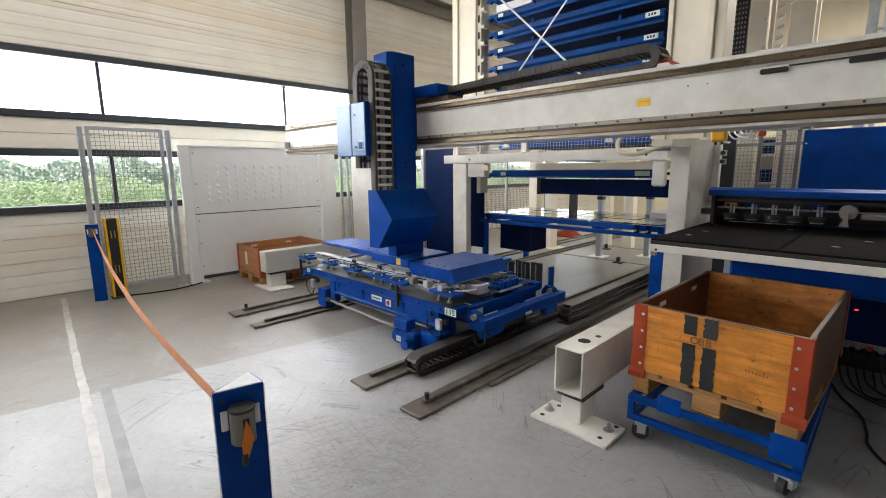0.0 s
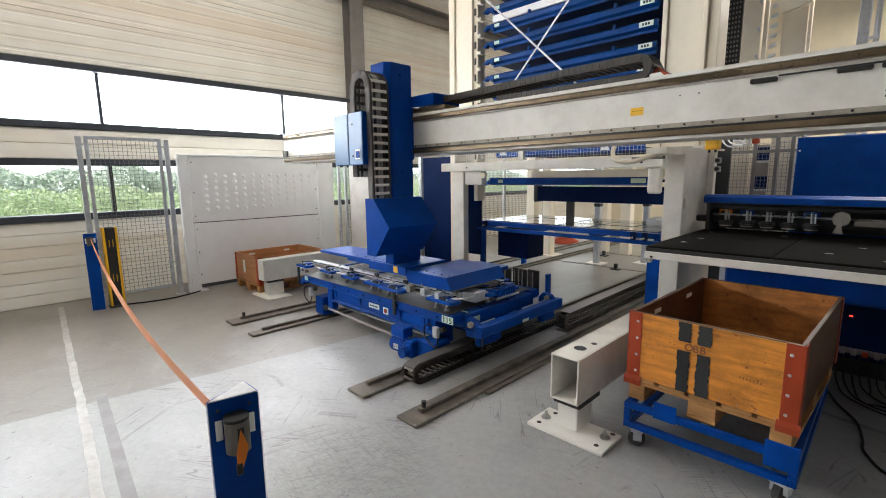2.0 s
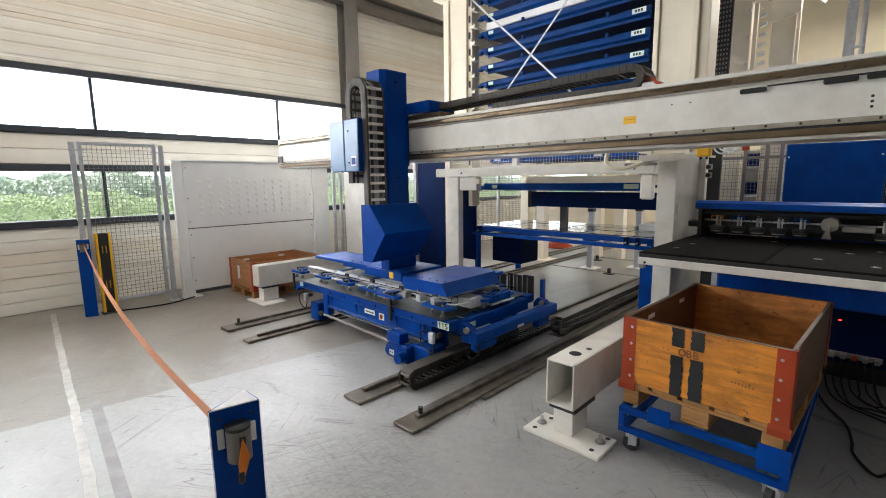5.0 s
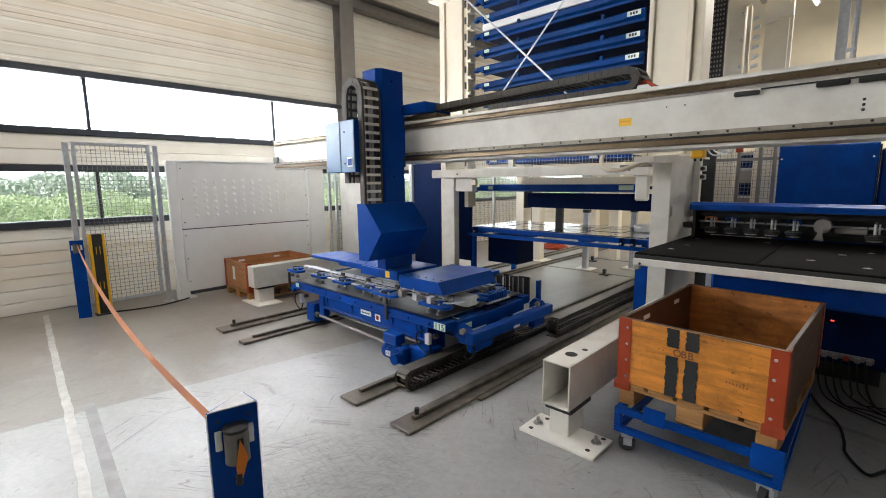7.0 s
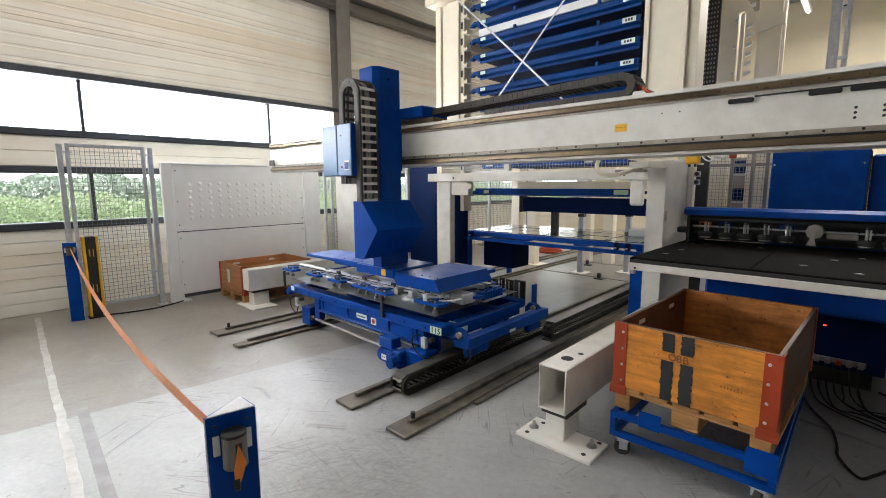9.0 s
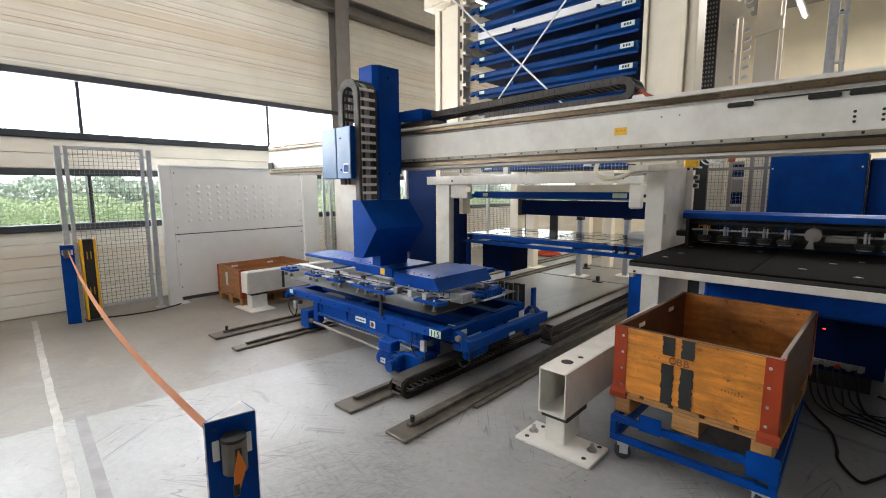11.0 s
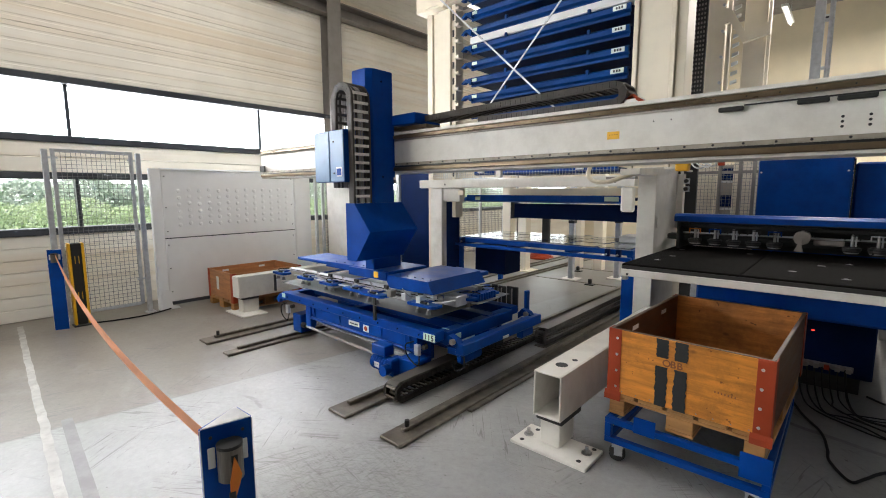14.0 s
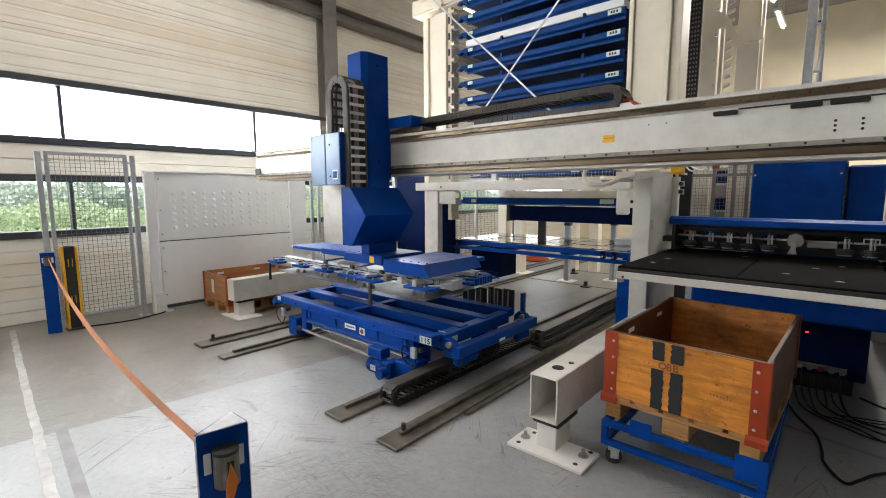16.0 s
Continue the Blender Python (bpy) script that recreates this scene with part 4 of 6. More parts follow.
def crate_trolley():
    x0, x1, y0, y1 = -0.70, 0.178, 2.78, 4.10
    z0, z1 = 0.125, 0.302
    c = thing("pallet_trolley", "blue steel pallet trolley on swivel castors", "trolley", (-0.25, 3.4, 0))
    b = 0.04
    for z in (z0, z1 - 0.05):
        part("front_rail", box(B(), (x0, y0, z), (x1, y0 + b, z + 0.038), 0.003), BLUE, c)
        part("back_rail", box(B(), (x0, y1 - b, z), (x1, y1, z + 0.038), 0.003), BLUE, c)
    for xx in (x0, x1 - b):
        part("side_rail", box(B(), (xx, y0 + b, z0), (xx + b, y1 - b, z0 + 0.04), 0.003), BLUE, c)
        part("side_rail", box(B(), (xx, y0 + b, z1 - 0.05), (xx + b, y1 - b, z1 - 0.012), 0.003), BLUE, c)
        for yy in (y0, y1 - b):
            part("corner_post", box(B(), (xx, yy, z0 + 0.038), (xx + b, yy + b, z1 - 0.05), 0.003), BLUE, c)
    part("stop_plate", box(B(), (x0 + 0.178, y0 - 0.006, z1 - 0.055), (x0 + 0.306, y0 - 0.001, z1 + 0.05), 0.002), BLUE, c)
    part("stop_plate", box(B(), (x1 - 0.145, y0 - 0.006, z1 - 0.10), (x1 + 0.002, y0 - 0.001, z1 + 0.045), 0.002), BLUE, c)
    part("cross_bar", box(B(), (x0 + b, 3.4, z0), (x1 - b, 3.45, z0 + 0.035), 0.003), GALV, c)
    part("cross_bar", box(B(), (-0.28, y0 + b, z1 - 0.045), (-0.22, y1 - b, z1 - 0.014), 0.003), GALV, c)
    for xx, yy, a in ((x0 + 0.07, y0 + 0.05, 20), (x1 - 0.07, y0 + 0.06, 75), (x0 + 0.07, y1 - 0.06, 10), (x1 - 0.07, y1 - 0.06, 40)):
        m = pose(xx, yy, 0, 0, 0, a)
        w = part("castor_wheel", B_wheel(m), RUBBER, c, "grey rubber castor wheel")
        bm = B()
        box(bm, (-0.02, -0.045, 0.05), (0.03, -0.039 + 0.016, 0.10))
        box(bm, (-0.02, 0.023, 0.05), (0.03, 0.039, 0.10))
        box(bm, (-0.035, -0.04, 0.10), (0.035, 0.04, 0.125))
        bmesh.ops.transform(bm, matrix=m, verts=bm.verts)
        part("castor_fork", bm, GALV, c)


def B_wheel(m, r=0.05):
    bm = cyl(B(), (0, -0.018, r), (0, 0.018, r), r, 18)
    bmesh.ops.transform(bm, matrix=m, verts=bm.verts)
    return bm


def far_crate():
    x0, x1, y0, y1 = -7.04, -6.20, 2.84, 3.95
    c = thing("wooden_crate", "open brown wooden crate with red corner irons by the white screen", "crate", (-6.6, 3.4, 0))
    pallet(c, x0, x1, y0, y1, 0.0, PALLET)
    za, zb, t = 0.146, 0.55, 0.022
    for n, a, b in (("front_board", (x0, y0, za), (x1, y0 + t, zb)), ("back_board", (x0, y1 - t, za), (x1, y1, zb)),
                    ("side_board", (x0, y0 + t, za), (x0 + t, y1 - t, zb)), ("side_board", (x1 - t, y0 + t, za), (x1, y1 - t, zb))):
        part(n, box(B(), a, b, 0.004), FAR_CRATE, c)
    part("crate_floor", box(B(), (x0 + t, y0 + t, za), (x1 - t, y1 - t, za + 0.012)), CRATE_FLOOR, c)
    for xx, s in ((x0, 1), (x1, -1)):
        for yy, sy in ((y0, 1), (y1, -1)):
            bm = B()
            box(bm, (min(xx - s * 0.004, xx + s * 0.06), yy - sy * 0.004 if sy > 0 else yy, za - 0.03), (max(xx - s * 0.004, xx + s * 0.06), yy if sy > 0 else yy + 0.004, zb))
            box(bm, (min(xx - s * 0.005, xx), min(yy, yy + sy * 0.06), za - 0.03), (max(xx - s * 0.005, xx), max(yy, yy + sy * 0.06), zb))
            part("corner_iron", bm, RED, c, "red painted corner iron")
    part("paper_tag", box(B(), (x0 + 0.3, y0 - 0.003, 0.26), (x0 + 0.38, y0 - 0.001, 0.46)), PAPER, c)
    for yy in (3.1, 3.7):
        part("grip_hole", box(B(), (x0 + t - 0.001, yy - 0.05, zb - 0.08), (x0 + t + 0.002, yy + 0.05, zb - 0.05)), PANEL, c)


# ---------------------------------------------------------------- gantry
GY = 3.30      # front face of the gantry beam


def gantry():
    g = thing("gantry", "long white steel gantry beam with oily guide rails", "gantry", (-2, GY, 0))
    x0, x1 = -6.05, 3.8
    prof = [(GY, 1.99), (GY, 2.235), (GY + 0.02, 2.25), (GY + 0.02, 2.265), (GY + 0.04, 2.265), (GY + 0.04, 2.295),
            (GY - 0.012, 2.30), (GY - 0.012, 2.325), (GY + 0.34, 2.325), (GY + 0.34, 1.99)]
    part("beam_body", prism(B(), prof, "x", x0, x1), WHITE, g)
    part("top_guide", box(B(), (x0 + 0.02, GY - 0.022, 2.258), (x1, GY + 0.038, 2.293), 0.004), RUSTY, g, "oily brown upper guide rail")
    part("bottom_guide", box(B(), (x0 + 0.02, GY - 0.03, 1.935), (x1, GY + 0.30, 1.972), 0.004), RUSTY, g, "oily brown lower guide rail")
    part("bolt_strip", box(B(), (x0 + 0.02, GY - 0.006, 1.989), (x1, GY - 0.0005, 2.016), 0.001), STRIP, g, "worn bare steel strip")
    part("rack_teeth", box(B(), (x0 + 0.02, GY - 0.008, 1.973), (x1, GY + 0.1, 1.988)), BLACK, g)
    part("bottom_lip", box(B(), (x0, GY + 0.0, 1.915), (x1, GY + 0.34, 1.934)), WHITE, g)
    bm = B()
    for k in range(60):
        xx = x0 + 0.15 + 0.16 * k
        cyl(bm, (xx, GY - 0.0105, 2.003), (xx, GY - 0.0065, 2.003), 0.0075, 8)
        box(bm, (xx - 0.004, GY - 0.0235, 2.27), (xx + 0.004, GY - 0.02, 2.278))
    tagged(part("rail_bolt", bm, BLACK, g, "row of dark bolts"), kind="stuff")
    st = part("sticker", box(B(), (-0.972, GY - 0.002, 2.088), (-0.885, GY - 0.0005, 2.14)), STICKER, g, "yellow warning sticker")
    for k in range(4):
        part("sticker_bar", box(B(), (-0.96 + 0.018 * k, GY - 0.003, 2.115), (-0.948 + 0.018 * k, GY - 0.0021, 2.121)), STENCIL_FAINT, st)
    for xx, w in ((-0.28, 0.13), (0.10, 0.14), (0.27, 0.16)):
        part("cable_duct", box(B(), (xx, GY - 0.03, 2.195), (xx + w, GY - 0.001, 2.222), 0.006), BLACK, g)
    part("cable_duct_rail", box(B(), (-0.15, GY - 0.008, 2.222), (1.6, GY - 0.001, 2.231)), BLACK, g)
    for xx in (0.30, 0.41):
        for k in range(3):
            part("bore", cyl(B(), (xx, GY - 0.002, 2.062 + 0.026 * k), (xx, GY + 0.002, 2.062 + 0.026 * k), 0.0075, 10), BLACK, g)
    for xx in (-0.66, -0.55):
        part("bore", cyl(B(), (xx, GY - 0.002, 2.185), (xx, GY + 0.002, 2.185), 0.005, 8), BLACK, g)
    part("end_plate", box(B(), (x0 - 0.012, GY, 1.915), (x0 - 0.001, GY + 0.34, 2.32)), WHITE, g)
    part("end_buffer", box(B(), (x0 + 0.03, GY - 0.05, 2.00), (x0 + 0.17, GY - 0.031, 2.09), 0.008), BLACK, g)
    part("end_bracket", box(B(), (x0 + 0.9, GY + 0.05, 2.326), (x0 + 1.4, GY + 0.25, 2.37), 0.008), WHITE, g)
    # legs
    l = part("leg", box(B(), (-1.31, 5.0, 0.0), (-1.13, 5.016, 1.88), 0.003), WHITE, g, "white steel leg with a narrow web")
    part("side_plate", box(B(), (-1.145, 5.017, 0.0), (-1.13, 5.80, 1.95), 0.003), WHITE, l)
    part("rear_plate", box(B(), (-1.31, 5.68, 0.0), (-1.146, 5.70, 1.95), 0.003), WHITE, l)
    part("head_plate", prism(B(), [(4.45, 1.875), (4.85, 1.875), (5.62, 1.952), (5.62, 1.99), (4.45, 1.93)], "x", -1.30, -1.12), WHITE, l)
    part("cantilever", box(B(), (-1.62, 4.9, 1.845), (-1.31, 4.98, 1.872), 0.004), STEEL_DARK, l)
    part("lock_plate", box(B(), (-1.129, 5.05, 1.34), (-1.115, 5.10, 1.45), 0.004), WHITE, l)
    part("blue_guard", box(B(), (-1.46, 5.05, 0.0), (-1.33, 5.09, 0.86), 0.004), BLUE, l)
    f = part("leg", box(B(), (-6.10, 4.42, 0.0), (-5.48, 4.70, 1.929), 0.01), WHITE, g, "broad white steel leg")
    part("foot_plate", box(B(), (-6.0, 4.3, 0.0), (-5.3, 4.8, 0.02)), WHITE, f)
    part("head_plate", box(B(), (-6.02, 3.645, 1.93), (-5.4, 4.7, 2.25), 0.006), WHITE, g)
    # drag chain lying over the beam
    c = thing("gantry_drag_chain", "dusty black drag chain looped along the gantry beam", "drag chain", (-2, GY, 2.4))
    part("chain_tray", box(B(), (-3.0, GY + 0.12, 2.327), (-0.6, GY + 0.33, 2.334)), RUSTY, c)
    pts = [(-2.95, GY + 0.2, 2.44), (-1.6, GY + 0.2, 2.475), (-1.0, GY + 0.2, 2.485)] + arc((-0.97, GY + 0.2, 2.42), 0.065, 90, -90, 10) + [(-2.2, GY + 0.2, 2.36)]
    chain_run(c, pts, 0.20, 0.055, (0, 1, 0), 0.05, CHAIN_DUST)
    part("end_fitting", box(B(), (-0.90, GY + 0.1, 2.327), (-0.78, GY + 0.3, 2.37), 0.006), PANEL, c)
    tube_pts = smooth_path([(-0.93, GY + 0.2, 2.37), (-0.86, GY + 0.15, 2.40), (-0.80, GY + 0.1, 2.36), (-0.75, GY + 0.1, 2.33)])
    part("hose", tube(B(), tube_pts, 0.012), RED, c, "short orange-red hose")


# ---------------------------------------------------------------- the lifting head
def carriage():
    c = thing("control_box", "blue sheet-metal control cabinet on the gantry carriage, pale sheen painted on its doors", "control cabinet", (-3.5, 2.7, 1.8))
    part("body", box(B(), (-3.72, 2.69, 1.815), (-3.245, 2.745, 2.31), 0.006), BLUE, c)
    part("door", box(B(), (-3.718, 2.675, 1.82), (-3.475, 2.689, 2.305), 0.004), BLUE_LIGHT, c)
    part("side_cover", box(B(), (-3.468, 2.68, 1.82), (-3.25, 2.689, 2.305), 0.004), BLUE_LIGHT, c)
    pl = part("label_plate", box(B(), (-3.36, 2.676, 1.87), (-3.28, 2.679, 1.96)), PAPER, c)
    part("label_mark", box(B(), (-3.352, 2.6735, 1.88), (-3.288, 2.6755, 1.945)), BLUE, pl)
    for z in (1.9, 2.2):
        part("hinge", cyl(B(), (-3.40, 2.672, z), (-3.40, 2.68, z), 0.008, 8), BLACK, c)
    part("bracket", box(B(), (-3.65, 2.746, 1.95), (-3.55, 3.29, 2.05)), BLUE, c)
    p = thing("gantry_carriage", "blue steel carriage plate running on the gantry beam", "carriage", (-3.4, 3.28, 2.0))
    part("plate", box(B(), (-3.62, 3.272, 1.87), (-3.205, 3.296, 2.45), 0.004), BLUE, p)
    part("roof_bracket", box(B(), (-3.2, 3.25, 2.385), (-2.86, 3.62, 2.49), 0.008), BLUE, p)
    part("wheel_block", box(B(), (-3.3, 3.29, 2.335), (-2.75, 3.5, 2.375), 0.006), RUSTY, p)


def lift_chain():
    c = thing("column_drag_chain", "black drag chain with pale cross bars arching beside the lifting column", "drag chain", (-3.33, 2.86, 2.0))
    pts = [(-3.225, 2.855, 1.42)] + arc((-3.35, 2.855, 2.54), 0.125, 0, 180, 14) + [(-3.475, 2.855, 1.7)]
    chain_run(c, pts, 0.20, 0.075, (0, 1, 0), 0.08, CHAIN_DUST, CHAIN_BAR, 1.2)
    for k, (dy, r, material) in enumerate(((-0.062, 0.013, PALE_CABLE), (-0.03, 0.012, CHAIN_DUST), (0.0, 0.013, PALE_CABLE), (0.031, 0.012, PALE_CABLE), (0.062, 0.013, CHAIN_DUST))):
        part("cable", tube(B(), [Vector(q) + Vector((0, dy, 0)) for q in pts], r, 8), material, c, "grey cable in the drag chain")
    return c


def lift():
    """The column with its suction frame, which rises."""
    r = thing("lifting_column", "blue steel lifting column with a suction frame beneath the gantry", "lifting head", (-3.35, 3.1, 0.6))
    x0, x1, y0, y1, ch = -3.50, -3.2, 2.96, 3.268, 0.05
    part("column", prism(B(), [(x0 + ch, y0), (x1 - ch, y0), (x1, y0 + ch), (x1, y1), (x0, y1), (x0, y0 + ch)], "z", 0.9, 2.79), BLUE, r)
    for z in (1.75, 2.68):
        part("column_bolt", cyl(B(), (x1, 3.12, z), (x1 + 0.008, 3.12, z), 0.01, 8), BLUE_DARK, r)
    part("head_housing", prism(B(), [(-3.31, 0.93), (-3.31, 1.49), (-3.18, 1.49), (-2.95, 1.225), (-3.17, 0.93)], "y", 2.735, 3.36), BLUE, r, "blue faceted hood at the foot of the column")
    part("neck", box(B(), (-3.30, 2.95, 0.80), (-3.16, 3.32, 0.935), 0.008), BLUE, r)
    # plates
    part("cover_plate", box(B(), (-4.80, 3.07, 0.755), (-4.03, 3.52, 0.79), 0.005), BLUE, r)
    part("cover_plate", box(B(), (-4.01, 2.955, 0.765), (-2.94, 3.48, 0.825), 0.005), BLUE, r)
    part("cover_plate", box(B(), (-3.55, 2.92, 0.735), (-2.95, 2.953, 0.822), 0.005), BLUE, r)
    part("cover_plate", prism(B(), [(-2.90, 0.68), (-2.94, 0.73), (-2.93, 0.80), (-2.40, 0.80), (-2.33, 0.69)], "y", 2.92, 3.70), BLUE, r)
    part("cover_plate", box(B(), (-2.85, 3.71, 0.73), (-2.42, 3.88, 0.77), 0.005), BLUE, r)
    part("sticker", box(B(), (-3.13, 2.916, 0.752), (-3.065, 2.919, 0.815)), STICKER, r, "yellow sticker")
    # aluminium rails
    for y, z in ((2.985, 0.648), (3.065, 0.628), (3.60, 0.63), (3.70, 0.63)):
        part("aluminium_rail", box(B(), (-4.80, y - 0.026, z - 0.02), (-2.36, y + 0.026, z + 0.02), 0.004), ALU, r)
    part("rail_slot", box(B(), (-4.78, 2.9575, 0.643), (-2.38, 2.9585, 0.653)), BLACK, r)
    # dark filler painted as the shade between the two front rails
    part("rail_gap", box(B(), (-4.78, 3.0115, 0.61), (-2.38, 3.0385, 0.655)), BLUE_DARK, r)
    for k in range(10):
        x = -4.66 + 0.245 * k
        part("rail_nut", box(B(), (x - 0.02, 2.952, 0.634), (x + 0.02, 2.9585, 0.662), 0.003), STEEL_DARK if k % 2 else GALV, r)
    for y in (2.90,):
        part("cable_rail", box(B(), (-4.68, y + 0.03, 0.585), (-2.42, y + 0.05, 0.60), 0.003), ALU, r)
    for x in (-4.6, -3.9, -3.2, -2.55):
        part("cross_arm", box(B(), (x - 0.03, 2.95, 0.570), (x + 0.03, 4.05, 0.584), 0.004), BLUE, r)
    # suction grippers along the front and the back
    for x, y, big in ((-4.90, 2.90, 0), (-4.36, 2.92, 0), (-3.88, 2.91, 0), (-3.40, 2.90, 1), (-3.08, 2.87, 1), (-2.42, 2.90, 1),
                      (-4.5, 4.0, 0), (-3.7, 4.0, 0), (-2.9, 4.0, 0), (-2.33, 3.35, 0), (-2.33, 3.7, 0)):
        w = 0.13 + 0.035 * big
        a = part("gripper_arm", prism(B(), [(x - w, y - 0.05), (x + w * 0.8, y - 0.05), (x + w, y - 0.02), (x + w, y + 0.06), (x - w * 0.8, y + 0.06), (x - w, y + 0.03)], "z", 0.580, 0.606), BLUE, r, "small blue gripper bracket")
        part("gripper_web", box(B(), (x - 0.06, y + 0.0, 0.6065), (x + 0.05, y + 0.09, 0.624), 0.006), BLUE, a)
        for dx in (-0.07, 0.06):
            part("plunger", cyl(B(), (x + dx, y - 0.01, 0.545), (x + dx, y - 0.01, 0.62), 0.009, 8), ALU, a)
            part("suction_cup", cyl(B(), (x + dx, y - 0.01, 0.517), (x + dx, y - 0.01, 0.55), 0.026, 14, 0.014), CUP, a, "grey translucent suction cup")
        part("valve", box(B(), (x - 0.02, y - 0.035, 0.607), (x + 0.05, y + 0.0, 0.626), 0.004), BLACK, a)
        h = smooth_path([(x - 0.05, y, 0.62), (x - 0.02, y - 0.02, 0.645), (x + 0.06, y + 0.06, 0.645), (x + 0.12, y + 0.11, 0.63)], 5)
        part("air_hose", tube(B(), h, 0.0055, 6), GALV if big else CABLE, a)
    part("sensor_rod", box(B(), (-3.02, 2.80, 0.36), (-2.985, 2.825, 0.58), 0.004), BLACK, r, "black sensor rod")
    part("sensor_rod", box(B(), (-5.0, 2.84, 0.36), (-4.97, 2.865, 0.57), 0.004), BLACK, r)
    part("valve_block", box(B(), (-2.42, 3.16, 0.545), (-2.26, 3.32, 0.64), 0.006), GALV, r, "grey valve block")
    for k in range(8):
        part("valve_fin", box(B(), (-2.30, 3.40 + 0.04 * k, 0.556), (-2.20, 3.425 + 0.04 * k, 0.625), 0.003), BLUE, r)
    part("valve_bed", box(B(), (-2.34, 3.38, 0.54), (-2.18, 3.74, 0.555), 0.003), ALU, r)
    for i in range(4):
        x = -4.15 + 0.47 * i
        h = smooth_path([(x, 2.96, 0.675), (x + 0.04, 2.90, 0.70), (x + 0.11, 2.89, 0.66), (x + 0.16, 2.93, 0.63), (x + 0.24, 2.94, 0.67)], 5)
        part("air_hose", tube(B(), h, 0.005, 6), PALE_CABLE, r, "pale looped air hose")
        part("valve", box(B(), (x + 0.20, 2.935, 0.655), (x + 0.26, 2.958, 0.69), 0.004), BLACK, r)
    for x in (-2.86, -2.66, -2.47):
        part("clamp_block", box(B(), (x - 0.03, 2.87, 0.60), (x + 0.03, 2.945, 0.665), 0.006), GALV if x > -2.7 else STEEL_DARK, r)
    for k in range(5):
        bolt(r, (-2.83 + 0.1 * k, 3.0, 0.8), "z", 0.008, 0.005, BLUE_DARK)
        bolt(r, (-3.9 + 0.16 * k, 3.02, 0.825), "z", 0.008, 0.005, BLUE_DARK)
    for i in range(5):
        x = -4.5 + 0.48 * i
        h = smooth_path([(x, 3.0, 0.65), (x + 0.12, 2.95, 0.63), (x + 0.25, 2.97, 0.61), (x + 0.42, 3.02, 0.65)], 5)
        part("cable", tube(B(), h, 0.007, 6), CABLE if i % 2 else GALV, r)
    return r


def sheet():
    """The metal sheet that the head carries up."""
    bm = box(B(), (-4.74, 2.80, 0.512), (-2.27, 4.06, 0.5155), 0.0)
    return solo("metal_sheet", bm, SHEET, "shiny steel sheet held by the suction frame", "metal sheet", at=(-3.5, 3.4, 0.512))


